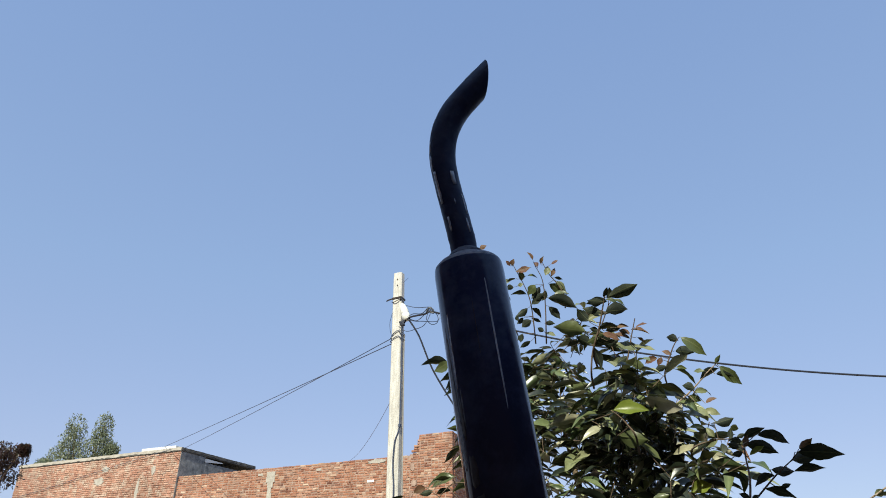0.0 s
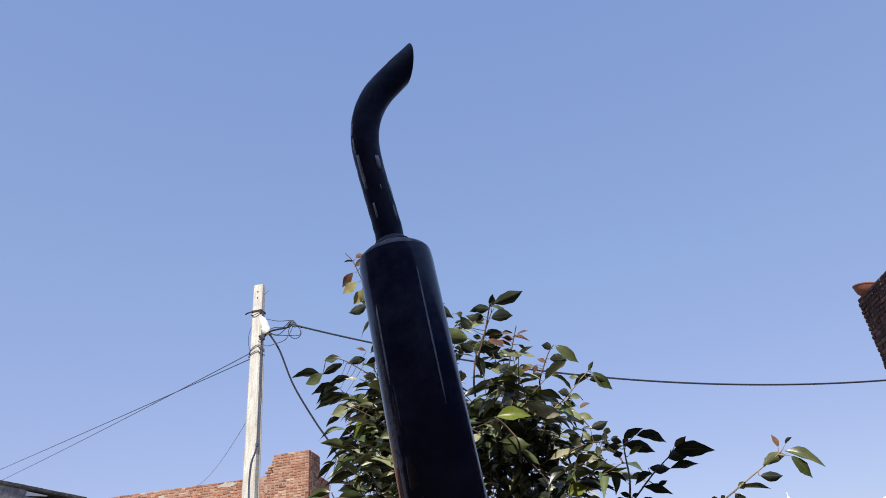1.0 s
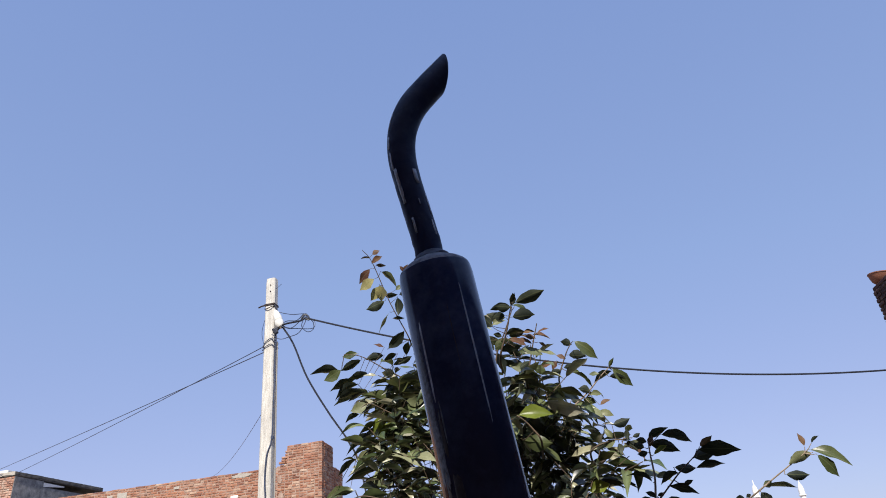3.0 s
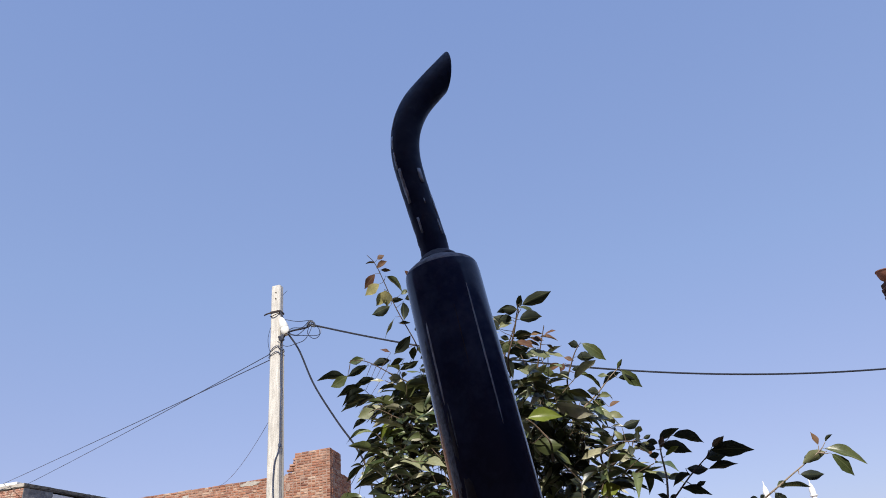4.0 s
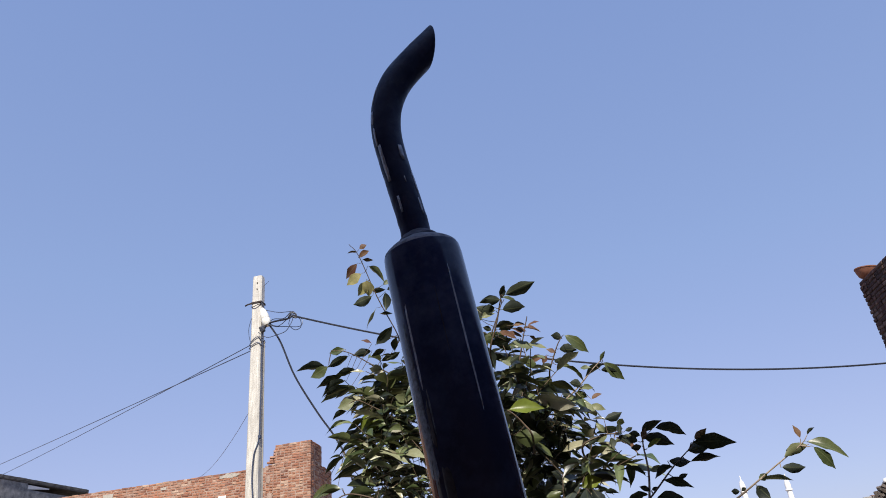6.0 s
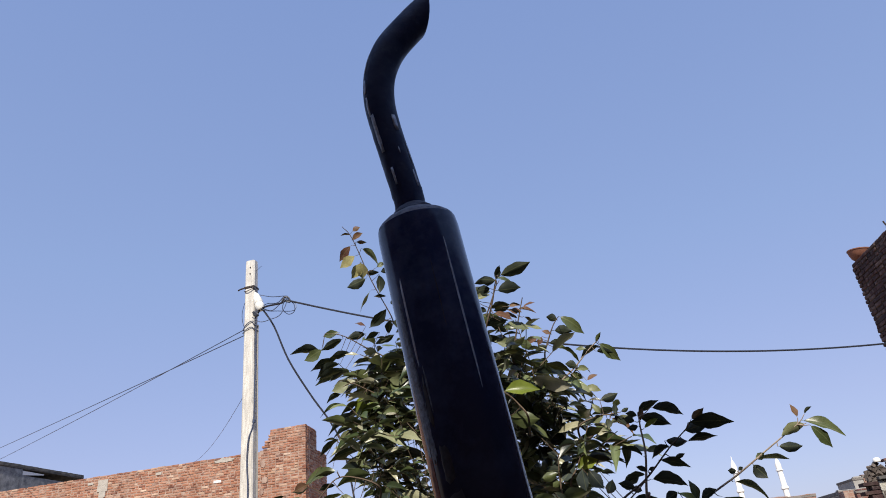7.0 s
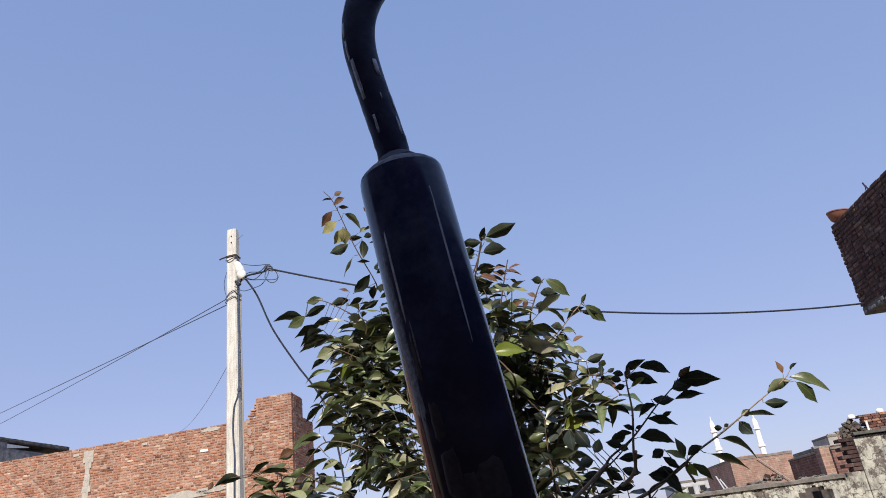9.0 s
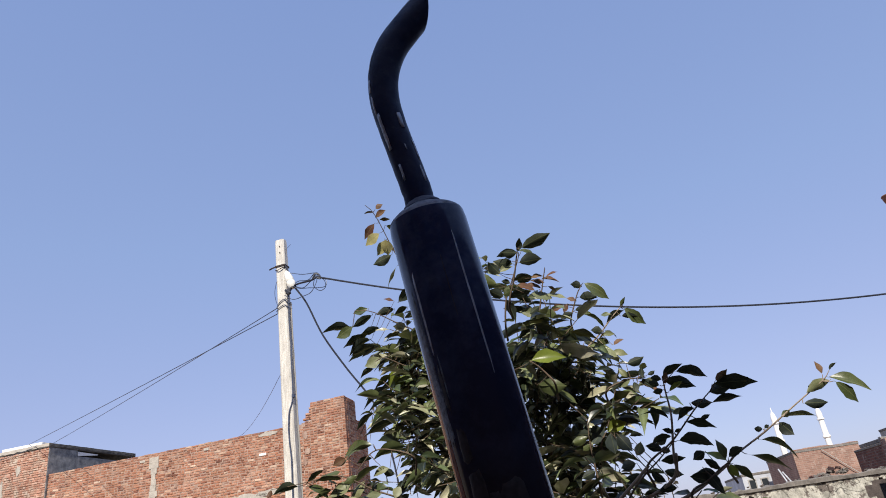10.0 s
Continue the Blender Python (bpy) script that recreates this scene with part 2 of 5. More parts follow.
def leaf_material(name, tones, island, thin=0.16, veins=True, rough=0.34, gloss=0.38):
    s = Shade(name)
    base = s.ramp(s.random(island), *tones)
    base = s.mix(0.6, base, s.ramp(s.noise(45, 4, 0.6), (0.3, 0.55), (0.7, 1.0)), "MULTIPLY")
    if veins:
        flat = s.node("SeparateXYZ", i0=s.node("UVMap").outputs[0])
        off = s.node("Math", i0=flat.outputs[1], i1=0.0)
        off.operation = "ABSOLUTE"
        rib = s.ramp(off.outputs[0], (0.006, 1.0), (0.016, 0.0))
        slant = s.node("Math", i0=off.outputs[0], i1=1.3)
        slant.operation = "MULTIPLY"
        run = s.node("Math", i0=flat.outputs[0], i1=slant.outputs[0])
        run.operation = "SUBTRACT"
        wave = s.node("Math", i0=run.outputs[0], i1=75.0)
        wave.operation = "MULTIPLY"
        fine = s.node("Math", i0=wave.outputs[0])
        fine.operation = "SINE"
        lines = s.ramp(fine.outputs[0], (0.8, 0.0), (1.0, 0.05))
        base = s.mix(lines, base, (0.16, 0.19, 0.07))
        base = s.mix(s.mix(0.35, (0.0, 0.0, 0.0), rib), base, (0.20, 0.22, 0.10))
        s.bump(s.noise(60, 4), 0.25, 0.003)
    else:
        s.bump(s.noise(60, 4), 0.25, 0.003)
    s.done(base, rough, spec=gloss)
    through_leaf = s.node("BsdfTranslucent")
    s.tree.links.new(s.mix(0.4, base, (0.28, 0.25, 0.04)), through_leaf.inputs["Color"])
    both = s.node("MixShader", Fac=thin, i1=s.bsdf.outputs[0], i2=through_leaf.outputs[0])
    s.tree.links.new(both.outputs[0], s.tree.nodes["Material Output"].inputs["Surface"])
    return s.mat


# crown tones: the near-black end paints shaded leaves, the cream end sunlit ones
LIT_SHADED_GREEN = ((0.0, (0.013, 0.018, 0.013)), (0.45, (0.022, 0.030, 0.018)), (0.57, (0.072, 0.105, 0.040)), (0.76, (0.20, 0.235, 0.105)), (1.0, (0.50, 0.47, 0.34)))
# the deep tone paints leaves in shade, the pale one leaves in sun
SHADED_GREEN = ((0.0, (0.026, 0.034, 0.030)), (0.6, (0.036, 0.046, 0.036)), (1.0, (0.055, 0.066, 0.045)))
SHADED_LEAF = leaf_material("shaded_green_leaf", SHADED_GREEN, False, 0.08, True, 0.55, 0.2)
SUNLIT_LEAF = leaf_material("sunlit_green_leaf", ((0.0, (0.14, 0.165, 0.085)), (1.0, (0.24, 0.25, 0.13))), False, 0.15, True, 0.45, 0.3)
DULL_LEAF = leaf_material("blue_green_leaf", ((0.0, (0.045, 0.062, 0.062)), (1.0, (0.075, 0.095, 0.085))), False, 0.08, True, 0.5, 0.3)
LEAF, LEAF_JOINED = leaf_material("glossy_green_leaf", ((0.0, (0.060, 0.080, 0.032)), (1.0, (0.11, 0.13, 0.05))), False), leaf_material("glossy_green_leaves", LIT_SHADED_GREEN, True, 0.09, True, 0.32, 0.5)
YOUNG = leaf_material("reddish_young_leaf", ((0.0, (0.11, 0.045, 0.036)), (1.0, (0.18, 0.10, 0.055))), False, 0.12, True, 0.55, 0.2)
LIME = leaf_material("yellow_green_leaf", ((0.0, (0.20, 0.26, 0.04)), (1.0, (0.28, 0.33, 0.06))), False, 0.4)
CREAM_LEAF = leaf_material("yellowing_cream_leaf", ((0.0, (0.36, 0.34, 0.13)), (1.0, (0.50, 0.45, 0.22))), False, 0.3)
FAR_LEAF = leaf_material("grey_green_leaves", ((0.0, (0.11, 0.14, 0.09)), (0.6, (0.21, 0.24, 0.15)), (1.0, (0.31, 0.33, 0.22))), True, 0.16, False)
MAROON_LEAF = leaf_material("dark_maroon_leaves", ((0.0, (0.02, 0.012, 0.012)), (0.7, (0.05, 0.025, 0.022)), (1.0, (0.09, 0.04, 0.03))), True, 0.1, False)
BARK = plain("pale_bark", (0.22, 0.16, 0.10), 0.85, 0.0, 0.45, 35)
BROWN_TWIG = plain("brown_twig", (0.15, 0.105, 0.07), 0.8, 0.0, 0.4, 60)
TWIG = plain("pale_brown_twig", (0.40, 0.31, 0.23), 0.7, 0.0, 0.4, 60)


# ---- building helpers ----
def link(name, mesh, material, parent=None, label="", m=None):
    if material is not None and not mesh.materials:
        mesh.materials.append(material)
    ob = new(name, mesh)
    if parent is not None:
        ob.parent = parent
    if m is not None:
        ob.matrix_basis = m
    if label:
        tagged(ob, label)
    return ob


def part(name, bm, material, parent=None, label="", smooth=False, m=None):
    mesh = bpy.data.meshes.new(name)
    bmesh.ops.recalc_face_normals(bm, faces=bm.faces)
    bm.to_mesh(mesh)
    bm.free()
    if smooth:
        mesh.polygons.foreach_set("use_smooth", [True] * len(mesh.polygons))
        mesh.set_sharp_from_angle(angle=radians(42))
    return link(name, mesh, material, parent, label, m)


def thing(name, m, label, category, group="", kind=""):
    ob = new(name)
    ob.empty_display_size = 0.1
    ob.matrix_basis = m
    return tagged(ob, label, category, group, kind)


def box(bm, x0, x1, y0, y1, z0, z1, bevel=0.0):
    made = bmesh.ops.create_cube(bm, size=1, matrix=Matrix.LocRotScale(((x0 + x1) / 2, (y0 + y1) / 2, (z0 + z1) / 2), None, (x1 - x0, y1 - y0, z1 - z0)))
    if bevel:
        vs = set(made["verts"])
        es = [e for e in bm.edges if e.verts[0] in vs and e.verts[1] in vs]
        bmesh.ops.bevel(bm, geom=es, offset=bevel, segments=2, affect="EDGES", profile=0.6)
    return bm


def boxed(*args, bevel=0.0):
    return box(bmesh.new(), *args, bevel=bevel)


def tube(bm, points, radii, sides=8, caps=True):
    """A swept round tube along the points."""
    pts = [Vector(p) for p in points]
    if isinstance(radii, (int, float)):
        radii = [radii] * len(pts)
    rings, side = [], None
    for i, p in enumerate(pts):
        d = (pts[min(i + 1, len(pts) - 1)] - pts[max(i - 1, 0)]).normalized()
        if side is None:
            side = d.orthogonal().normalized()
        side = (side - d * side.dot(d)).normalized()
        other = d.cross(side)
        rings.append([bm.verts.new(p + radii[i] * (math.cos(a) * side + math.sin(a) * other)) for a in (2 * math.pi * k / sides for k in range(sides))])
    for a, b in zip(rings, rings[1:]):
        for k in range(sides):
            bm.faces.new((a[k], a[(k + 1) % sides], b[(k + 1) % sides], b[k]))
    if caps:
        bm.faces.new(rings[0][::-1])
        bm.faces.new(rings[-1])
    return bm


def lathe(bm, profile, sides=24, m=Matrix()):
    """Radius and height pairs turned about z."""
    rings = []
    for r, z in profile:
        rings.append([bm.verts.new(m @ Vector((max(r, 1e-4) * math.cos(a), max(r, 1e-4) * math.sin(a), z))) for a in (2 * math.pi * k / sides for k in range(sides))])
    for a, b in zip(rings, rings[1:]):
        for k in range(sides):
            bm.faces.new((a[k], a[(k + 1) % sides], b[(k + 1) % sides], b[k]))
    bm.faces.new(rings[0][::-1])
    bm.faces.new(rings[-1])
    return bm


def smooth_line(points, steps=6):
    """A Catmull-Rom curve through the points."""
    p = [Vector(q) for q in points]
    p = [2 * p[0] - p[1]] + p + [2 * p[-1] - p[-2]]
    out = []
    for i in range(1, len(p) - 2):
        for k in range(steps):
            t = k / steps
            out.append(0.5 * (2 * p[i] + (p[i + 1] - p[i - 1]) * t + (2 * p[i - 1] - 5 * p[i] + 4 * p[i + 1] - p[i + 2]) * t * t + (3 * p[i] - p[i - 1] - 3 * p[i + 1] + p[i + 2]) * t ** 3))
    return out + [p[-2]]


def sagging(a, b, sag, n=24):
    a, b = Vector(a), Vector(b)
    return [a.lerp(b, k / n) - Vector((0, 0, 4 * sag * (k / n) * (1 - k / n))) for k in range(n + 1)]


def turned(x, y, degrees, grown=1.0):
    """A frame at (x, y) whose x runs along a wall and whose y runs away behind it; grown: how far the whole frame is enlarged and set farther off."""
    lane = Matrix.Translation((0.21, -0.20, 1.53))
    return lane @ Matrix.Diagonal((grown, grown, grown, 1)) @ lane.inverted() @ pose(x, y, 0, 0, 0, -degrees)


# ---- brickwork ----
COURSE, JOINT = 0.0525, 0.0085  # inside the enlarged frames of the walls
rng = random.Random(7)


def brick_shape(length, seed):
    r = random.Random(seed)
    h, d, c = COURSE - JOINT, 0.085, 0.006
    j = lambda k: r.uniform(-k, k)  # noqa: E731
    corner = [(-length / 2, -h / 2), (length / 2, -h / 2), (length / 2, h / 2), (-length / 2, h / 2)]
    back = [(x, d, z) for x, z in corner]
    rim = [(x + j(0.003), c + j(0.002), z + j(0.003)) for x, z in corner]
    face = [(x - math.copysign(c + abs(j(0.004)), x), j(0.003), z - math.copysign(c + abs(j(0.003)), z)) for x, z in corner]
    faces = [(8, 9, 10, 11)]
    for k in range(4):
        n = (k + 1) % 4
        faces += [(k, n, 4 + n, 4 + k), (4 + k, 4 + n, 8 + n, 8 + k)]
    return back + rim + face, faces


def brick_meshes(material):
    out = {}
    for kind, length in (("stretcher", 0.153), ("header", 0.0715)):
        for v in range(4):
            mesh = bpy.data.meshes.new("brick")
            verts, faces = brick_shape(length, 10 * v + (kind == "header"))
            mesh.from_pydata(verts, [], faces)
            mesh.materials.append(material)
            out[kind, v] = mesh
    return out


BRICKS, BRICKS_OLD = brick_meshes(BRICK), brick_meshes(BRICK_OLD)


def courses(z0, z1):
    n = int((z1 - z0) / COURSE + 1e-6)
    return [z1 - COURSE * (k + 0.5) for k in range(n)]


def lay(parent, face, z0, z1, span, meshes, joined_material, singly, uneven=0.0045):
    """Bricks on one face of a wall: span(z) gives the ends of a course; singly(s, z) says which are objects of their own. face: the pose of the
    face in its parent, x along it and y into the wall."""
    verts, faces = [], []
    for n, z in enumerate(courses(z0, z1)):
        s, end = span(z)
        headers = n % 2 == 1
        if n % 2:
            first = min(0.081, end - s)
            row = [("header", s, first)]
            s += first
        else:
            row = []
        while s < end - 0.05:
            kind = "header" if (rng.random() < (0.85 if headers else 0.15)) else "stretcher"
            step = 0.081 if kind == "header" else 0.1625
            if s + step > end + 0.03:
                kind, step = "header", 0.081
            row.append((kind, s, step))
            s += step
        begin = row[0][1]
        grow = (end - begin) / (row[-1][1] + row[-1][2] - begin)
        for kind, at, step in row:
            at, step = begin + (at - begin) * grow, step * grow
            m = face @ pose(at + step / 2, rng.uniform(-uneven, uneven), z + rng.uniform(-0.005, 0.005), rng.uniform(-1.5, 1.5), rng.uniform(-1.3, 1.3), rng.uniform(-2, 2)) @ Matrix.Diagonal((grow * rng.uniform(0.93, 1.03), 1, rng.uniform(0.84, 1.06), 1))
            mesh = meshes[kind, rng.randrange(4)]
            if singly(at, z):
                link("brick", mesh, None, parent, m=m)
            else:
                k = len(verts)
                verts += [tuple(m @ v.co) for v in mesh.vertices]
                faces += [tuple(i + k for i in p.vertices) for p in mesh.polygons]
    if verts:
        mesh = bpy.data.meshes.new("brickwork")
        mesh.from_pydata(verts, [], faces)
        tagged(link("brickwork", mesh, joined_material, parent), kind="stuff")


# ---- ground ----
bm = bmesh.new()
bmesh.ops.create_grid(bm, x_segments=60, y_segments=60, size=3000)
ground = part("ground", bm, SOIL)
tagged(ground, "dusty bare brown soil between the houses", "ground", kind="structure")

# ---- long brick wall with a taller broken pier at its end ----
LEFT = turned(-0.76, 14.0, 20.5, 1.25)
yard_wall = thing("brick_wall", LEFT, "long weathered red brick yard wall with a taller broken pier", "wall", kind="structure")
WALL_TOP, PIER_TOP = 4.41, 4.82
PIER_R = 0.055


def wall_span(z):
    return (-7.46, -0.93 + 0.02 * math.sin(40 * z)) if z < 4.30 else (-7.46, -1.0)


def pier_span(z):
    steps = ((4.70, -0.74), (4.62, -0.78), (4.53, -0.86), (4.45, -0.92), (4.37, -0.88))
    for low, left in steps:
        if z > low:
            return (left + 0.0, PIER_R)
    return (-0.93, PIER_R)


part("wall", boxed(-7.44, -0.95, 0.0065, 0.23, 0, WALL_TOP - 0.012), MORTAR, yard_wall)
part("pier", box(boxed(-0.95, PIER_R - 0.012, 0.0065, 0.23, 0, 4.42), -0.73, PIER_R - 0.012, 0.0065, 0.23, 4.424, PIER_TOP - 0.012), MORTAR, yard_wall)
SIDE = pose(PIER_R, 0.10, 0, 0, 0, 96)
part("return_wall", boxed(0.14, 1.30, 0.0065, 0.22, 0, 4.40), MORTAR, yard_wall, m=SIDE)
part("return_top", boxed(0.14, 0.60, 0.0065, 0.22, 4.404, PIER_TOP - 0.012), MORTAR, yard_wall, m=SIDE)
# cement post and patches on the wall
bm = bmesh.new()
for k in range(11):
    z = 3.0 + 0.12 * k
    w = 0.075 + 0.02 * math.sin(5.1 * k) + (0.03 if k > 8 else 0)
    box(bm, -4.57 - w, -4.57 + w + 0.02 * math.cos(3.3 * k), -0.016, 0.02, z, z + 0.1195, 0.004)
part("cement_post", bm, CEMENT, yard_wall, "strip of bare grey cement in the brickwork")


def smear(name, parent, pts, y0, y1, material, label=""):
    """Flat lumps of render with uneven outlines: a centre, half sizes and a seed each."""
    for s, z, a, b, seed in pts:
        bm = bmesh.new()
        r = random.Random(seed)
        n = 30
        ring = [(a * (0.62 + 0.5 * r.random()) * math.cos(2 * math.pi * k / n), b * (0.62 + 0.5 * r.random()) * math.sin(2 * math.pi * k / n)) for k in range(n)]
        front = [bm.verts.new((s + 0.86 * x, y0, z + 0.86 * y)) for x, y in ring]
        back = [bm.verts.new((s + x, y1, z + y)) for x, y in ring]
        bm.faces.new(front)
        for k in range(n):
            bm.faces.new((front[k], front[(k + 1) % n], back[(k + 1) % n], back[k]))
        part(name, bm, material, parent, label)


smear("render_patch", yard_wall, [(-2.3, 3.12, 0.75, 0.09, 1), (-1.7, 3.16, 0.45, 0.07, 2)], -0.012, 0.012, CEMENT, "smear of grey cement render")
smear("mortar_patch", yard_wall, [(-0.88, 4.16, 0.07, 0.10, 3), (-0.83, 3.83, 0.08, 0.09, 4), (-0.90, 3.62, 0.06, 0.10, 9)], -0.010, 0.012, MORTAR)
for a, z, w in ((-1.88, 3.935, 0.085), (-4.88, 4.27, 0.07), (-3.25, 4.27, 0.06)):
    part("pale_brick", boxed(a - w, a + w, -0.009, 0.012, z - 0.026, z + 0.026, bevel=0.006), WHITE if w > 0.08 else CEMENT, yard_wall, "single whitewashed brick" if w > 0.08 else "")
# broken brick tops
smear("mortar_cap", yard_wall, [(-1.75, 4.34, 0.28, 0.06, 11)], -0.008, 0.012, CEMENT)


def ragged_edge(s0, s1, y0, y1, z0, z1, seed):
    """A thin strip with an uneven lower edge."""
    q = random.Random(seed)
    bm = bmesh.new()
    n = int((s1 - s0) / 0.09)
    rows = []
    for k in range(n + 1):
        x, low, high = s0 + (s1 - s0) * k / n, z0 + q.uniform(-0.02, 0.016), z1 + q.uniform(-0.006, 0.006)
        rows.append([bm.verts.new(v) for v in ((x, y0, low), (x, y0 + q.uniform(-0.004, 0.004), high), (x, y1, high), (x, y1, low))])
    for a, b in zip(rows, rows[1:]):
        for k in range(4):
            bm.faces.new((a[k], b[k], b[(k + 1) % 4], a[(k + 1) % 4]))
    bm.faces.new(rows[0][::-1])
    bm.faces.new(rows[-1])
    return bm


# ---- house with a flat concrete roof, beside the wall ----
flat_house = thing("flat_roof_house", LEFT, "low red brick house with a flat grey concrete roof slab", "house")
part("wall", boxed(-13.58, -7.47, -0.048, 0.20, 0, 5.015), MORTAR, flat_house)
part("side_wall", boxed(-7.468, -7.453, -0.05, 0.80, 0, 5.015, bevel=0.004), GREY_CEMENT, flat_house, "grey cement-rendered side wall")
part("side_wall", boxed(-7.470, -7.455, 0.802, 2.54, 0, 4.88, bevel=0.004), GREY_CEMENT, flat_house)
# white wedge added in place of the brightness showing under the slab
bm = boxed(-7.468, -7.450, 0.81, 1.46, 4.884, 4.985)
for v in bm.verts:
    if v.co.y > 1.4:
        v.co.z = 4.955 if v.co.z < 4.93 else 4.975
part("pale_board", bm, WHITE, flat_house, "white wedge standing in for the bright gap under the roof slab")
part("roof_rib", ragged_edge(-0.07, 2.78, -0.008, 0.0, 5.05, 5.11, 13), OLD_CEMENT, flat_house, m=pose(-7.438, 0, 0, 0, 0, 90))
part("inner_wall", boxed(-10.6, -10.4, 0.204, 2.7, 0, 4.55), GREY_CEMENT, flat_house)
part("back_wall", boxed(-13.58, -7.48, 2.55, 2.72, 0, 4.66), GREY_CEMENT, flat_house)
part("roof_slab", boxed(-13.62, -7.44, -0.075, 2.80, 5.02, 5.115, bevel=0.012), OLD_CEMENT, flat_house, "dark-edged concrete roof slab")
part("roof_edge", ragged_edge(-13.62, -7.45, -0.083, -0.0765, 5.045, 5.112, 12), CEMENT, flat_house, "pale crumbling cement roof edge")
smear("render_patch", flat_house, [(-8.3, 4.62, 0.085, 0.15, 21), (-10.2, 4.45, 0.22, 0.12, 22), (-10.05, 4.75, 0.16, 0.10, 23), (-8.75, 4.1, 0.07, 0.4, 24)], -0.066, -0.04, CEMENT)
part("wall_wire", tube(bmesh.new(), smooth_line([(-7.75, -0.12, 5.07), (-8.6, -0.10, 4.97), (-10.2, -0.09, 4.72), (-12.0, -0.09, 4.42), (-13.5, -0.09, 4.2)], 5), 0.006, 5), WIRE, flat_house, "slack wire hanging along the brick wall")
plank = thing("roof_plank", LEFT @ pose(-8.36, 0.10, 5.117, 0, 0, 1.5), "white-painted plank lying on the flat roof edge", "plank")
part("board", boxed(-0.58, 0.58, -0.08, 0.08, 0.0, 0.085, bevel=0.01), WHITE, plank)

# ---- utility pole ----
POLE = pose(-1.06, 9.0, 0, 0, -0.87, -20.5)
pole = thing("utility_pole", POLE, "square-section pale concrete utility pole with cables tied to it", "utility pole")
bm = bmesh.new()
rings = []
for z, w, d in ((-0.6, 0.115, 0.09), (0.0, 0.11, 0.088), (2.5, 0.092, 0.075), (4.6, 0.079, 0.066), (6.03, 0.072, 0.06), (6.10, 0.069, 0.057)):
    c = 0.018
    rings.append([bm.verts.new((x, y, z)) for x, y in ((-w + c, -d), (w - c, -d), (w, -d + c), (w, d - c), (w - c, d), (-w + c, d), (-w, d - c), (-w, -d + c))])
for a, b in zip(rings, rings[1:]):
    for k in range(8):
        bm.faces.new((a[k], a[(k + 1) % 8], b[(k + 1) % 8], b[k]))
bm.faces.new(rings[0][::-1])
bm.faces.new(rings[-1])
shaft = part("shaft", bm, CONCRETE, pole)
for z in (5.88, 5.98):
    part("bolt_hole", lathe(bmesh.new(), ((0.009, 0.0), (0.009, 0.006)), 10, pose(0.01, -0.064, z, 90)), STEEL, shaft)
bm = box(bmesh.new(), -0.079, 0.079, -0.071, 0.071, 5.655, 5.685, 0.003)
tube(bm, smooth_line([(-0.07, -0.06, 5.67), (-0.13, -0.075, 5.655), (-0.17, -0.07, 5.645)], 4), 0.011, 6)
tube(bm, smooth_line([(-0.085, -0.05, 5.62), (-0.03, -0.085, 5.60), (0.05, -0.08, 5.625), (0.085, -0.03, 5.64)], 4), 0.007, 6)
part("clamp", bm, STEEL, pole, "rusted steel clamp")
INS = pose(0.135, -0.05, 5.42, 0, -18) @ Matrix.Diagonal((1.4, 1.4, 1.0, 1))
bm = lathe(bmesh.new(), ((0.012, -0.15), (0.034, -0.143), (0.044, -0.115), (0.046, -0.05), (0.041, -0.035), (0.045, -0.02), (0.041, 0.04), (0.034, 0.09), (0.022, 0.135), (0.010, 0.155)), 16, INS)
part("insulator", bm, PORCELAIN, pole, "white porcelain insulator", smooth=True)
bm = tube(bmesh.new(), smooth_line([(0.07, -0.05, 5.66), (0.105, -0.055, 5.60), (0.12, -0.055, 5.55)], 4), 0.012, 6)
part("strap", bm, CABLE, pole)
bm = tube(bmesh.new(), smooth_line([(0.06, -0.05, 5.27), (0.12, -0.06, 5.235), (0.17, -0.06, 5.30), (0.22, -0.06, 5.29)], 5), 0.022, 6)
tube(bm, smooth_line([(0.10, -0.07, 5.25), (0.14, -0.08, 5.20), (0.09, -0.08, 5.22)], 5), 0.024, 6)
part("strap", bm, CABLE, pole)
bm = bmesh.new()
for z, tilt in ((5.01, 0.035), (5.075, 0.055)):
    w, d = 0.083, 0.072
    loop = [(-w, -d, z - tilt), (-w, d, z - tilt * 0.4), (w, d, z + 0.01), (w + 0.006, -d + 0.02, z - 0.005), (w * 0.6, -d - 0.006, z + tilt), (-w * 0.4, -d - 0.006, z + tilt * 0.3), (-w, -d, z - tilt)]
    tube(bm, smooth_line(loop, 3), 0.006, 6)
part("wire_wrap", bm, WIRE, pole)
bm = tube(bmesh.new(), smooth_line([(0.085, -0.02, 5.30), (0.092, -0.035, 5.0), (0.088, -0.04, 4.7), (0.10, -0.04, 4.45), (0.092, -0.05, 4.2), (0.090, -0.06, 3.72), (0.04, -0.092, 3.50), (0.025, -0.097, 3.2), (0.045, -0.10, 2.9), (0.04, -0.104, 2.4), (0.05, -0.11, 1.2), (0.05, -0.118, 0.02)], 5), 0.0085, 7)
part("down_cable", bm, WIRE, pole, "grey service cable running down the side")
bm = tube(bmesh.new(), smooth_line([(0.098, 0.02, 5.1), (0.10, 0.02, 4.4), (0.106, 0.02, 3.6), (0.112, 0.02, 2.4), (0.118, 0.02, 0.02)], 4), 0.009, 8)
part("conduit", bm, FAR_GREY, pole, "grey conduit fixed to the side")
bm = box(bmesh.new(), 0.078, 0.108, -0.070, -0.03, 3.71, 3.755, 0.004)
part("saddle", bm, WIRE, pole)
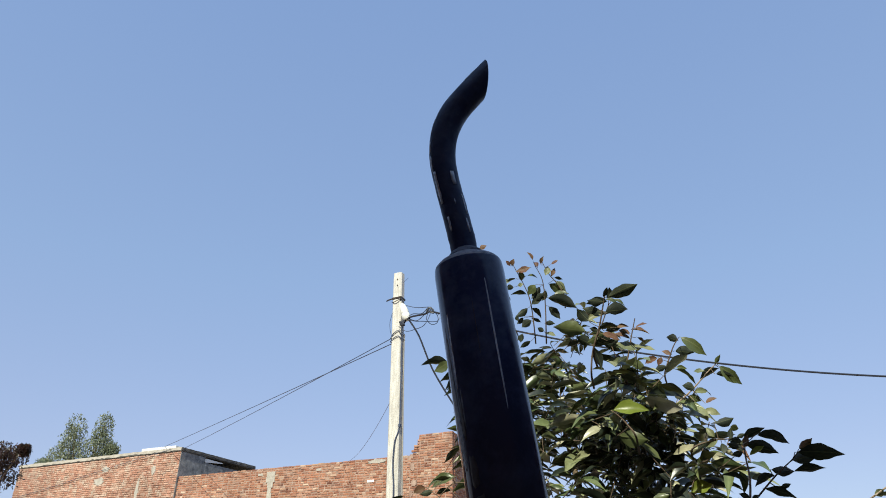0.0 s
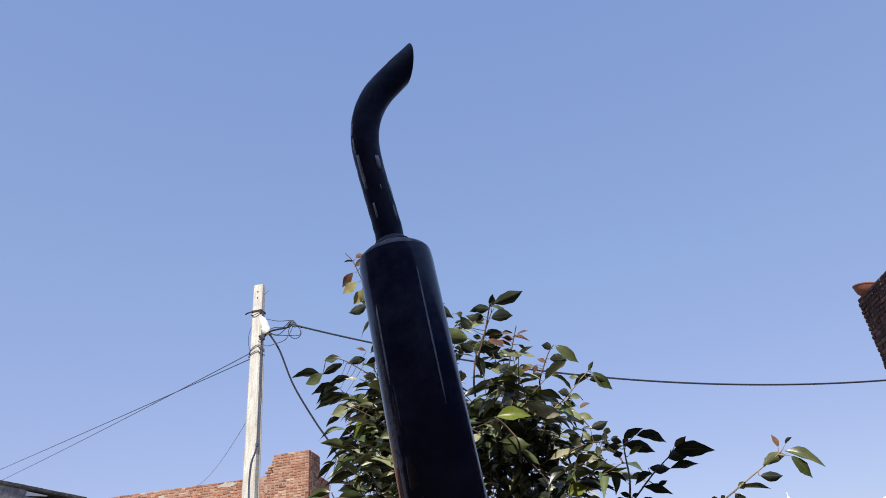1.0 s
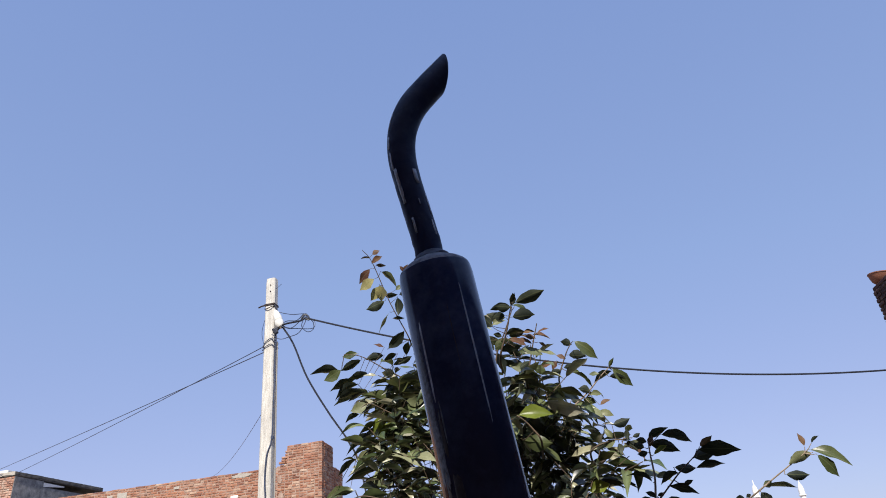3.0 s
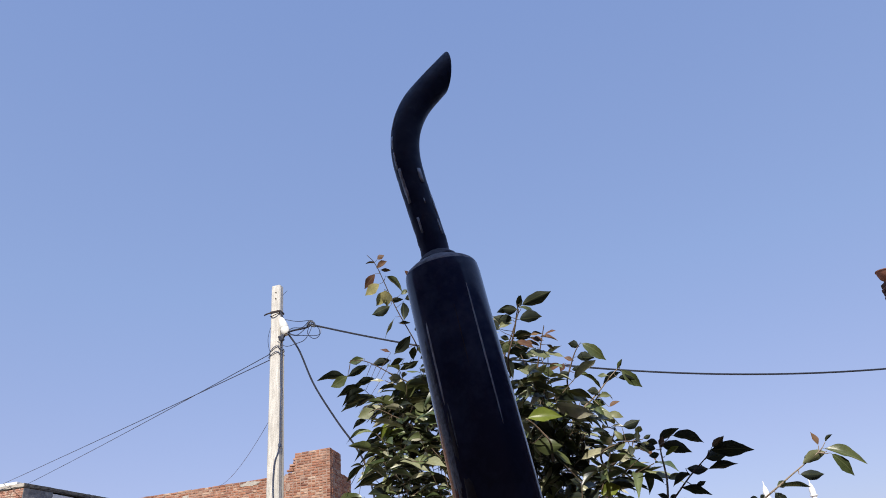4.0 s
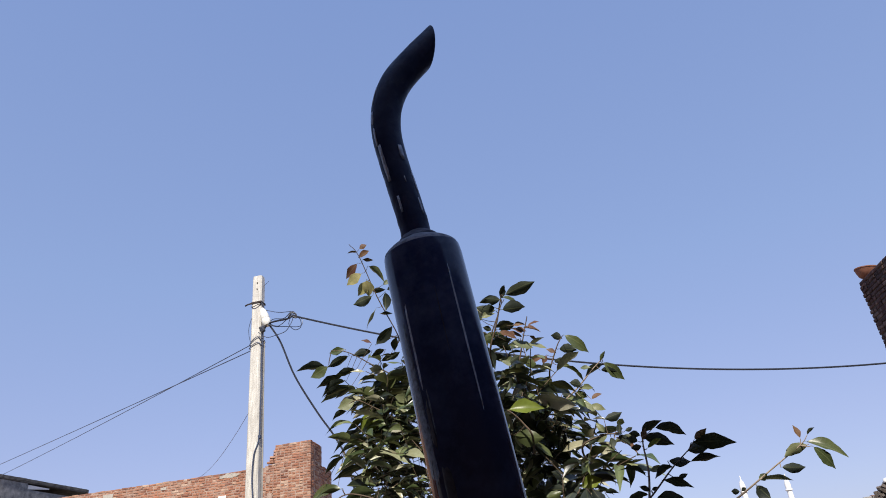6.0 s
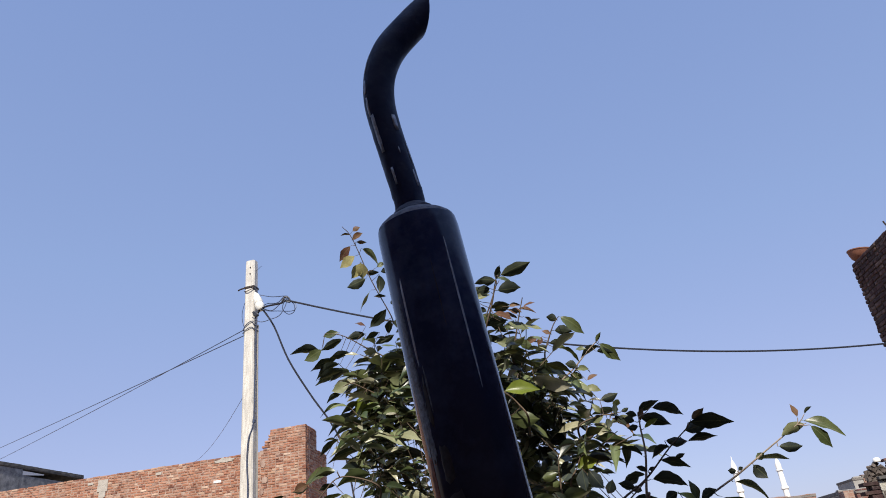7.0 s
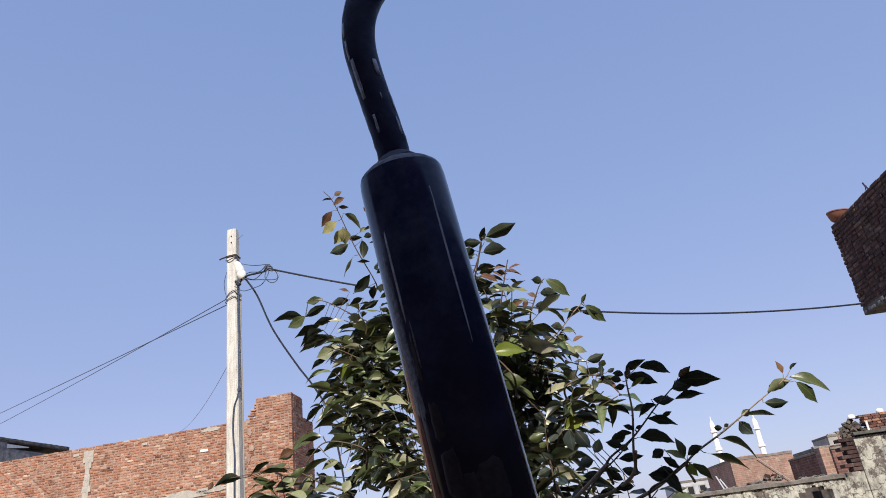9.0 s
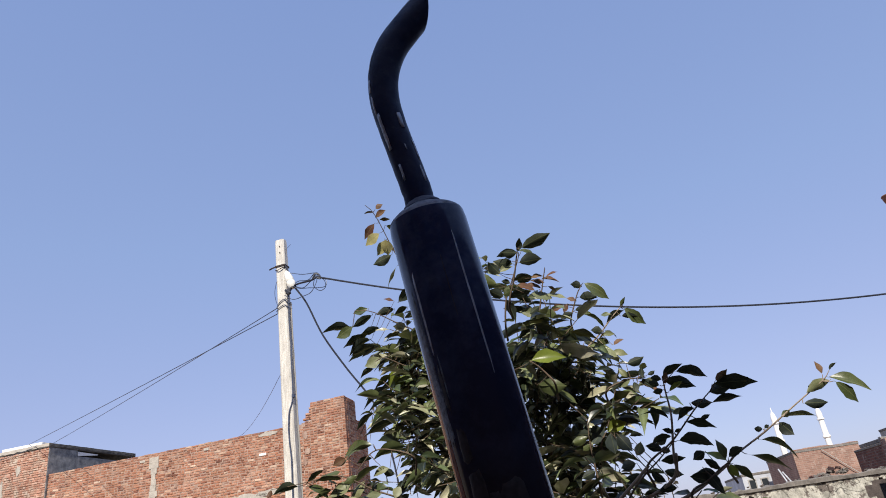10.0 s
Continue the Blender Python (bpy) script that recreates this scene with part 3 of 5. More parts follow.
bm = tube(bmesh.new(), smooth_line([(-0.085, -0.03, 5.45), (-0.11, -0.05, 5.3), (-0.105, -0.05, 5.18), (-0.08, -0.05, 5.08)], 5), 0.004, 5)
part("loose_wire", bm, WIRE, pole)
part("wire_stub", tube(bmesh.new(), smooth_line([(0.06, 0.0, 5.93), (0.11, -0.01, 5.955), (0.16, 0.0, 6.0)], 4), 0.003, 5), WIRE, pole)


def cable(name, points, radius, material, label, sides=6):
    ob = part(name, tube(bmesh.new(), points, radius, sides), material)
    return tagged(ob, label, "cable")


KNOT = Vector((-0.61, 8.62, 5.29))
HOOK = POLE @ Vector((0.18, -0.06, 5.30))
RIGHT = turned(6.32, 6.7, -75.5, 1.25)
CORNER = RIGHT @ Vector((-0.15, 0.01, 3.53))
bm = tube(bmesh.new(), smooth_line([HOOK, HOOK + Vector((0.10, -0.08, 0.0)), KNOT + Vector((-0.08, 0.03, -0.03)), KNOT], 6), 0.014, 7)
twist = sagging(KNOT, CORNER, 0.36, 60)
tube(bm, twist, 0.0125, 6)
tube(bm, [p + Vector((0, 0.009 * math.cos(2.2 * n), 0.006 * math.sin(2.2 * n))) for n, p in enumerate(twist)], 0.007, 5)
tube(bm, smooth_line([KNOT + Vector((-0.06, 0, -0.02)), KNOT + Vector((-0.02, 0, 0.045)), KNOT + Vector((0.03, 0, 0.03)), KNOT + Vector((0.05, 0, -0.03)), KNOT + Vector((0.0, 0, -0.02))], 5), 0.013, 6)
service = part("overhead_cable", bm, CABLE)
tagged(service, "twisted black service cable from the pole to a brick house", "cable")
bm = tube(bmesh.new(), smooth_line([HOOK + Vector((-0.05, 0, 0.02)), HOOK + Vector((0.1, -0.05, -0.06)), HOOK + Vector((0.24, -0.1, -0.09)), KNOT + Vector((0.10, 0, -0.16)), KNOT + Vector((0.12, 0, -0.05)), KNOT], 6), 0.0055, 5)
tube(bm, smooth_line([HOOK + Vector((-0.12, 0, -0.12)), HOOK + Vector((0.0, 0, -0.20)), HOOK + Vector((0.14, -0.05, -0.19)), KNOT + Vector((-0.09, 0, -0.22)), KNOT + Vector((-0.01, 0, -0.08)), KNOT], 6), 0.0055, 5)
tube(bm, smooth_line([POLE @ Vector((0.15, -0.05, 5.52)), KNOT + Vector((-0.2, 0.05, 0.08)), KNOT + Vector((0.0, 0, 0.06)), KNOT], 6), 0.0055, 5)
for lift, reach in ((0.05, 0.02), (-0.05, -0.03)):
    tube(bm, smooth_line([HOOK + Vector((0.0, 0, 0.02)), HOOK + Vector((0.10, -0.05, lift)), HOOK.lerp(KNOT, 0.6) + Vector((reach, 0, lift - 0.04)), KNOT + Vector((-0.03, 0, 0.03 + lift * 0.5)), KNOT + Vector((0.02, 0, 0.05)), KNOT], 6), 0.0058, 5)
tube(bm, smooth_line([KNOT + Vector((0.02, 0, 0.0)), KNOT + Vector((0.10, 0, -0.06)), KNOT + Vector((0.11, 0, -0.17)), KNOT + Vector((0.03, 0, -0.21)), KNOT + Vector((-0.05, 0, -0.13)), KNOT + Vector((-0.03, 0, -0.02))], 6), 0.0055, 5)
loops = part("wire_loops", bm, WIRE)
tagged(loops, "loose loops of thin wire hanging from the cable knot", "wire")
cable("drop_cable", smooth_line([HOOK + Vector((0.02, 0, 0.0)), (-0.80, 8.9, 5.02), (-0.60, 8.95, 4.53), (-0.304, 9.0, 4.03), (-0.06, 9.0, 3.66), (0.10, 9.0, 3.30), (0.235, 9.0, 2.5), (0.33, 9.0, 1.2), (0.36, 9.0, 0.01)], 6), 0.013, CABLE, "black drop cable hanging from the pole")
WRAP = POLE @ Vector((-0.085, 0.0, 4.975))
cable("house_wire", sagging(WRAP, LEFT @ Vector((-8.16, 0.03, 5.204)), 0.012), 0.0070, WIRE, "thin grey wire from the pole to the flat roof", 5)
cable("house_wire", sagging(WRAP + Vector((0, 0, 0.09)), LEFT @ Vector((-7.56, 0.10, 5.118)), 0.03), 0.0064, WIRE, "thin grey wire from the pole to the flat roof", 5)
cable("stay_wire", sagging(POLE @ Vector((-0.085, 0, 4.12)), LEFT @ Vector((-2.72, 0.1, WALL_TOP)), 0.26), 0.0034, WIRE, "very thin wire from the pole to the yard wall", 5)

# ---- old brick house with an overhanging upper storey ----
old_house = thing("old_brick_house", RIGHT, "old dark brick house with an overhanging upper storey, in shade", "house")
UP0, UP1, FAR_END, LOW_END = 3.50, 4.565, -0.045, -0.83
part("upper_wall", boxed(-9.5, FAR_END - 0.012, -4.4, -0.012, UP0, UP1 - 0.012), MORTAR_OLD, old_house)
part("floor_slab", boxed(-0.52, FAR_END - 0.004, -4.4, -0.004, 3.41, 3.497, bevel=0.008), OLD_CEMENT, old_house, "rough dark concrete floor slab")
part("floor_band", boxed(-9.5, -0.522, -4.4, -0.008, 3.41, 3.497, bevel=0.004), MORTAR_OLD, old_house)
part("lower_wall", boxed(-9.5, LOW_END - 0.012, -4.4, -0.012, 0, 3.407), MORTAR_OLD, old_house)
lump_rng = random.Random(31)
for k in range(10):
    a = -0.10 - 0.085 * k + lump_rng.uniform(-0.02, 0.02)
    z = 3.42 + lump_rng.uniform(0, 0.03)
    part("cement_lump", boxed(a - lump_rng.uniform(0.02, 0.04), a + 0.02, -0.004, lump_rng.uniform(0.003, 0.012), z, z + lump_rng.uniform(0.025, 0.05), bevel=0.006), GREY_CEMENT, old_house)
POT = RIGHT @ pose(-0.145, -0.10, 4.630, 8, -6, 0) @ Matrix.Diagonal((0.95, 0.95, 0.92, 1))
pot = thing("clay_bowl", POT, "reddish clay bowl lying on the parapet corner", "bowl")
bm = lathe(bmesh.new(), ((0.02, -0.07), (0.06, -0.068), (0.105, -0.03), (0.128, 0.02), (0.140, 0.06), (0.146, 0.062), (0.146, 0.074), (0.134, 0.074), (0.118, 0.03), (0.09, -0.02), (0.03, -0.05)), 28)
part("bowl", bm, TERRACOTTA, pot, smooth=True)
rod = thing("iron_rod", RIGHT @ pose(-0.95, -0.08, 4.535), "short bent iron rod sticking up from the parapet", "rod")
bm = tube(bmesh.new(), smooth_line([(0, 0, -0.02), (0.01, 0, 0.07), (0.03, 0.01, 0.13), (0.045, 0.01, 0.17)], 4), 0.009, 6)
tube(bm, smooth_line([(0.02, 0, 0.12), (0.05, 0.0, 0.10), (0.06, 0.0, 0.05)], 4), 0.005, 5)
part("bar", bm, STEEL, rod)

# ---- ruined plastered house ----
RUIN = turned(8.2, 10.5, 14.5, 1.25)
ruin = thing("ruined_house", RUIN, "half-ruined house with cracked cream plaster and broken brick edges", "house")
bm = bmesh.new()
box(bm, -5.5, -0.72, 0, 0.24, 0, 1.80)
box(bm, -0.18, 0.119, 0, 0.24, 0, 1.80)
hole = random.Random(52)
for k in range(9):
    x = -0.72 + 0.06 * k
    wide = 0.16 * (1 - (abs(k - 4) / 4.6) ** 2) + hole.uniform(-0.03, 0.03)
    box(bm, x + 0.0005, x + 0.0595, 0, 0.24, 0, 1.55 - wide)
    box(bm, x + 0.0005, x + 0.0595, 0, 0.24, 1.61 + 0.75 * wide, 1.80)
low_wall = part("low_wall", bm, PLASTER, ruin)
part("wall", boxed(0.40, 4.5, -0.02, 0.26, 0, 2.40, bevel=0.012), PLASTER, ruin)
part("inner_wall", boxed(-0.9, 0.39, 1.2, 1.4, 0, 1.78), MORTAR_OLD, ruin)
r = random.Random(4)


def ragged(s0, s1, y0, y1, base, low, high, step, seed):
    """A broken wall top: a crest of uneven height, two deep."""
    q = random.Random(seed)
    bm = bmesh.new()
    n = int((s1 - s0) / step)
    rows = []
    level = 0.5
    for k in range(n + 1):
        level = min(1, max(0, level + q.uniform(-0.45, 0.45)))
        x = s0 + step * k + q.uniform(-0.3, 0.3) * step
        h = base + low + (high - low) * level
        y = q.uniform(-0.012, 0.012)
        rows.append([bm.verts.new(v) for v in ((x, y0 + y, base), (x, y0 + y - 0.004, h - 0.012), (x, y0 + 0.02 + y, h), (x + q.uniform(-0.01, 0.01), (y0 + y1) / 2, h + q.uniform(-0.03, 0.02)), (x, y1, h - 0.01), (x, y1, base))])
    for a, b in zip(rows, rows[1:]):
        for i in range(5):
            bm.faces.new((a[i], b[i], b[i + 1], a[i + 1]))
    bm.faces.new(rows[0][::-1])
    bm.faces.new(rows[-1])
    return bm


part("wall_cap", ragged(-5.45, 0.11, -0.03, 0.25, 1.802, 0.045, 0.08, 0.06, 5), RUBBLE, ruin, "crumbling rough capping")
for k in range(8):
    z = 1.88 + k * 0.0664
    left = 0.15 if k % 2 else 0.26
    part("brick", boxed(left + r.uniform(-0.02, 0.02), 0.398, 0.0, 0.20, z, z + 0.056, bevel=0.006), BRICK_OLD, ruin)
part("core", boxed(0.27, 0.397, 0.10, 0.20, 1.872, 2.398), MORTAR_OLD, ruin)
part("broken_base", boxed(0.121, 0.398, 0.01, 0.22, 0, 1.87, bevel=0.006), PLASTER, ruin)
part("brick_stub", boxed(-0.06, 0.10, 0.30, 0.52, 0, 2.33, bevel=0.006), FAR_RED, ruin)
part("roof_slab", boxed(0.40, 4.6, -0.08, 0.34, 2.42, 2.47, bevel=0.008), OLD_CEMENT, ruin)
for k in range(6):
    a = 0.62 + r.uniform(0, 0.1)
    while a < 4.4:
        l = r.choice((0.06, 0.12, 0.12))
        z = 2.474 + k * 0.0443
        ob = part("brick", boxed(a, a + l, 0.02 + r.uniform(-0.008, 0.008), 0.20, z, z + 0.0385, bevel=0.004), r.choice((FAR_DARK, FAR_DARK, LANE_BRICK, BRICK_OLD)), ruin)
        a += l + 0.011
for k in range(110):
    a, h = r.uniform(0.30, 0.68), r.random() ** 1.3
    q = r.uniform(0.022, 0.05)
    p = pose(a, r.uniform(0.02, 0.2), 2.405 + 0.32 * h * (1 - abs(a - 0.5) / 0.28), r.uniform(0, 90), r.uniform(0, 90), r.uniform(0, 90))
    bm = bmesh.new()
    bmesh.ops.create_cube(bm, size=1.6, matrix=p @ Matrix.Diagonal((1.1 * q, 0.9 * q, 0.75 * q, 1)))
    for v in bm.verts:
        v.co += 0.3 * q * Vector((r.uniform(-1, 1), r.uniform(-1, 1), r.uniform(-1, 1)))
    part("rubble_stone", bm, STONES, ruin)


def stone(size, m, q):
    """A broken lump with uneven corners."""
    bm = bmesh.new()
    bmesh.ops.create_cube(bm, size=1.6, matrix=m @ Matrix.Diagonal((1.3 * size, 0.9 * size, 0.7 * size, 1)))
    for v in bm.verts:
        v.co += 0.3 * size * Vector((q.uniform(-1, 1), q.uniform(-1, 1), q.uniform(-1, 1)))
    return bm


debris = thing("debris_heap", RUIN @ pose(-1.14, 0.12, 1.87), "heap of grey broken bricks on the low wall", "rubble")
q = random.Random(77)
for k in range(46):
    a = q.uniform(-0.30, 0.30)
    h = q.random() * 0.13 * max(0.15, 1 - abs(a - 0.14) / 0.34)
    part("broken_brick", stone(q.uniform(0.018, 0.038), pose(a, q.uniform(-0.06, 0.08), 0.012 + h, q.uniform(-40, 40), q.uniform(-40, 40), q.uniform(0, 180)), q), q.choice((RUBBLE, RUBBLE, STONES, BRICK_OLD)), debris)
for k in range(34):
    a = q.uniform(-5.0, 0.05)
    part("loose_stone", stone(q.uniform(0.012, 0.03), pose(a, q.uniform(0.0, 0.2), 1.868 + q.uniform(0, 0.02), q.uniform(-30, 30), q.uniform(-30, 30), q.uniform(0, 180)), q), q.choice((RUBBLE, STONES)), ruin)


def lump(name, m, profile, label, category, material=WHITE):
    ob = thing(name, m, label, category)
    part("shell", lathe(bmesh.new(), profile, 20), material, ob, smooth=True)
    return ob


DOME = ((0.055, 0.0), (0.06, 0.015), (0.055, 0.045), (0.04, 0.062), (0.015, 0.07))
lump("white_pot", RUIN @ pose(0.54, 0.1, 2.70), DOME, "white upturned pot on the ruined parapet", "pot")
lump("white_pot", RUIN @ pose(1.02, 0.1, 2.738), DOME, "white upturned pot on the ruined parapet", "pot")
lump("white_bucket", RUIN @ pose(1.66, 0.12, 2.738), ((0.06, 0.0), (0.066, 0.03), (0.068, 0.12), (0.062, 0.14), (0.05, 0.15), (0.05, 0.165), (0.02, 0.168)), "white plastic drum on the parapet", "drum")
post = thing("white_pipe", RUIN @ pose(0.68, -0.03, 2.472), "short white pipe standing at the roof edge", "pipe")
part("tube", tube(bmesh.new(), [(0, 0, 0), (0.006, 0, 0.15)], 0.018, 10), WHITE, post)
post = thing("white_pipe", RUIN @ pose(1.83, 0.06, 2.738), "short white pipe standing on the parapet", "pipe")
part("tube", tube(bmesh.new(), [(0, 0, 0), (0, 0, 0.25)], 0.012, 10), WHITE, post)

# ---- houses farther off ----
def far_house(name, m, width, depth, height, wall_mat, label, windows=(), parapet=0.0, slab=0.12, porch=None):
    ob = thing(name, m, label, "house")
    part("wall", boxed(0, width, 0, depth, 0, height - slab), wall_mat, ob)
    part("roof", boxed(-0.02, width + 0.02, -0.02, depth + 0.02, height - slab + 0.004, height, bevel=0.01), RUBBLE, ob)
    part("roof_rim", ragged(0.0, width, -0.015, 0.2, height + 0.003, 0.015, 0.07, 0.16, int(100 * width)), wall_mat, ob, "worn uneven roof rim")
    if parapet:
        part("parapet", boxed(0.02, width - 0.02, 0.02, 0.2, height + 0.004, height + parapet), wall_mat, ob)
    if porch:
        part("porch_roof", boxed(*porch, bevel=0.01), FAR_GREY, ob)
        part("porch_post", boxed(porch[0] + 0.05, porch[0] + 0.17, porch[2] + 0.05, porch[2] + 0.17, 0, porch[4] - 0.003), FAR_GREY, ob)
    for x, z, w, h in windows:
        frame_part = part("window", boxed(x - 0.06, x + w + 0.06, -0.05, 0.02, z - 0.06, z + h + 0.06, bevel=0.01), FAR_GREY, ob)
        part("pane", boxed(x, x + w, -0.056, -0.03, z, z + h), GLASS_DARK, frame_part)
    return ob


MID = turned(13, 20, 14.5)
far_house("dark_brick_house", MID @ pose(2.02, 0, 0), 0.55, 3.7, 2.93, FAR_DARK, "dark red brick house with a thin flat roof", slab=0.07)
far_house("grey_house", MID @ pose(2.68, 2.9, 0), 1.3, 2, 3.16, FAR_GREY, "low grey cement house behind a dark brick one")
far_house("grey_house", MID @ pose(4.15, 5.1, 0), 0.36, 1.5, 3.68, FAR_GREY, "narrow grey cement rooftop room", slab=0.08)
far_house("brick_house", MID @ pose(4.53, 5.1, 0), 0.9, 2, 3.74, FAR_RED, "orange brick house top with an uneven parapet", slab=0.08)
far_house("orange_brick_house", turned(16, 32, 14.5) @ pose(2.54, 0, 0), 2.9, 5, 3.76, FAR_RED, "orange brick house with a flat roof", parapet=0.0, slab=0.1, porch=(-1.3, -0.2, -1.0, -0.024, 2.17, 2.26))
far_house("pale_house", turned(16, 32, 14.5) @ pose(1.3, 6.0, 0), 2.1, 5, 3.35, PALE, "small pale grey house with dark windows", windows=((0.3, 2.3, 0.3, 0.7), (0.95, 2.3, 0.3, 0.7), (1.55, 2.3, 0.3, 0.7)))
far_house("orange_brick_house", turned(30, 48, 14.5), 14, 6, 4.6, FAR_RED, "long orange brick house with a flat roof")


ORANGE = turned(16, 32, 14.5)
for n, (x, lean) in enumerate(((1.86, -20), (2.06, -28))):
    leaning = thing("leaning_plank", ORANGE @ pose(x, -0.6, 2.27, 0, lean), "pale plank leaning on a porch roof beside a brick wall", "plank", "leaning planks")
    part("board", boxed(-0.03, 0.03, -0.02, 0.02, 0.0, 0.85 - 0.1 * n, bevel=0.006), PALE, leaning)
cane = thing("bamboo_pole", ORANGE @ pose(4.49, -0.10, 2.95, 0, -46), "pale bamboo pole leaning on an orange brick wall", "pole")
part("shaft", tube(bmesh.new(), [(0, 0, -0.9), (0, 0, 0.0), (0.01, 0, 1.0)], 0.02, 8), FAR_GREY, cane)


def minaret(x, y, top):
    ob = thing("minaret", pose(x, y, 0), "slender white minaret with a pointed top", "minaret", "minarets")
    prof = ((0.42, 0.0), (0.40, top * 0.42), (0.50, top * 0.43), (0.50, top * 0.44), (0.37, top * 0.45), (0.34, top * 0.66), (0.47, top * 0.67), (0.47, top * 0.685), (0.34, top * 0.70), (0.32, top * 0.84))
    part("shaft", lathe(bmesh.new(), prof, 20), WHITE, ob, smooth=True)
    prof = ((0.46, top * 0.842), (0.46, top * 0.852), (0.34, top * 0.856), (0.37, top * 0.90), (0.24, top * 0.94), (0.06, top * 0.965), (0.05, top))
    part("cap", lathe(bmesh.new(), prof, 20), WHITE, ob, smooth=True)


minaret(48.5, 85, 13.1)
minaret(54.6, 85, 12.9)

# ---- unseen block behind the camera, added to shade the stack and near leaves ----
back_block = thing("shade_block_behind", pose(-9, -9.5, 0), "unseen brick block with a lower wing, added to shade the stack and near leaves", "house")
part("wall", boxed(0, 8.84, 0, 5.5, 0, 7.9), LANE_BRICK, back_block)
part("roof", boxed(-0.1, 8.84, -0.1, 5.6, 7.904, 8.0, bevel=0.02), FAR_GREY, back_block)
# the added block is lower here so that sun reaches the right-hand sprays
part("low_wing", boxed(8.85, 19, 0, 5.5, 0, 6.5), LANE_BRICK, back_block)
part("wing_roof", boxed(8.85, 19.1, -0.1, 5.6, 6.504, 6.6, bevel=0.02), FAR_GREY, back_block)

# unseen block on the left, added to cut sky light and reflections on the stack
side_block = thing("sky_block_across", pose(-8.5, -3.6, 0), "unseen brick block, added to keep sky off the left of the stack", "house")
part("wall", boxed(0, 3.6, 0, 6.4, 0, 7.6), LANE_BRICK, side_block)
part("roof", boxed(-0.1, 3.7, -0.1, 6.5, 7.604, 7.7, bevel=0.02), FAR_GREY, side_block)

# ---- exhaust stack ----
AXIS = Vector((-0.139, -0.03, 1.0)).normalized()
ACROSS = (Vector((1, 0, 0)) - AXIS * AXIS.x).normalized()
turn = Matrix((ACROSS, AXIS.cross(ACROSS), AXIS)).transposed().to_4x4()
STACK = Matrix.Translation((0.307, 0.69, 2.05)) @ turn
stack = thing("exhaust_stack", Matrix.Translation(STACK @ Vector((0, 0, -2.06))), "glossy black tractor exhaust silencer with a bent outlet pipe", "exhaust")
IN_STACK = Matrix.Translation(-(STACK @ Vector((0, 0, -2.06)))) @ STACK
R = 0.0588
prof = [(0.020, -0.95), (0.040, -0.945), (0.052, -0.93), (R - 0.001, -0.905), (R, -0.89)] + [(R, -0.89 + 0.08 * k) for k in range(1, 10)]
prof += [(R, -0.054), (R - 0.0006, -0.0475)]
part("silencer_body", lathe(bmesh.new(), prof, 72), ENAMEL, stack, smooth=True, m=IN_STACK)
part("end_cap", lathe(bmesh.new(), ((R - 0.0007, -0.0475), (R - 0.001, -0.0425), (R - 0.0012, -0.0412)), 72), ENAMEL, stack, smooth=True, m=IN_STACK)
bm = lathe(bmesh.new(), ((R - 0.0014, -0.0412), (R - 0.0028, -0.0375), (R - 0.0052, -0.0342), (R - 0.0085, -0.0312), (R - 0.0132, -0.0280), (R - 0.020, -0.0240), (0.031, -0.0195), (0.026, -0.0175)), 72)
for v in bm.verts:
    v.co.z += 0.0012 * noise.noise(v.co * 60)
part("cap_shoulder", bm, DUST_AND_SKY, stack, "dusty sloping shoulder of the silencer, paled for its sky reflection too", smooth=True, m=IN_STACK)
bm = lathe(bmesh.new(), ((0.0215, -0.0195), (0.031, -0.0188), (0.030, -0.0155), (0.0265, -0.0115), (0.0235, -0.0085), (0.022, -0.0075)), 48)
for v in bm.verts:
    v.co += Vector((v.co.x, v.co.y, 0)) * 0.05 * noise.noise(v.co * 170)
part("weld_ring", bm, WELD, stack, "dusty grey weld ring", smooth=True, m=IN_STACK)
part("lower_pipe", tube(bmesh.new(), [(0, 0, -2.06), (0, 0, -0.93)], 0.024, 24), SOOT, stack, m=IN_STACK, smooth=True)


def pipe_at(x, z):
    return Vector((x, 0.69 - 0.115 * (z - 2.05), z)) - (STACK @ Vector((0, 0, -2.06)))


line = smooth_line([pipe_at(x, z) for x, z in ((0.3092, 2.021), (0.3034, 2.0596), (0.2916, 2.1125), (0.2784, 2.1687), (0.2698, 2.2169), (0.2704, 2.2590), (0.2795, 2.2946), (0.2955, 2.326), (0.3215, 2.3585), (0.3475, 2.3877), (0.3870, 2.4317))], 6)
bm = bmesh.new()
n_line = len(line)
radii = [0.0231 + 0.0031 * min(1, max(0, k / n_line - 0.3) / 0.35) for k in range(n_line)]
tube(bm, line, radii, 28, caps=False)
# weld spatter and blistered soot over the lower half
for v in bm.verts:
    k = min(range(n_line), key=lambda i: (line[i] - v.co).length)
    rough_part = max(0.0, 1 - k / 22)
    v.co += (v.co - line[k]).normalized() * 0.0022 * rough_part * noise.noise(v.co * 95)
cut = pipe_at(0.3485, 2.390)
outer = [f for f in bm.faces if f.calc_center_median().z > pipe_at(0.3, 2.325).z]
bmesh.ops.bisect_plane(bm, geom=list({v for f in outer for v in f.verts}) + list({e for f in outer for e in f.edges}) + outer, plane_co=cut, plane_no=Vector((0.93, 0.36, 0.10)), clear_outer=True)
mesh_pipe = part("outlet_pipe", bm, SOOT, stack, smooth=True)
solid = mesh_pipe.modifiers.new("wall", "SOLIDIFY")
solid.thickness, solid.offset = 0.0025, -1


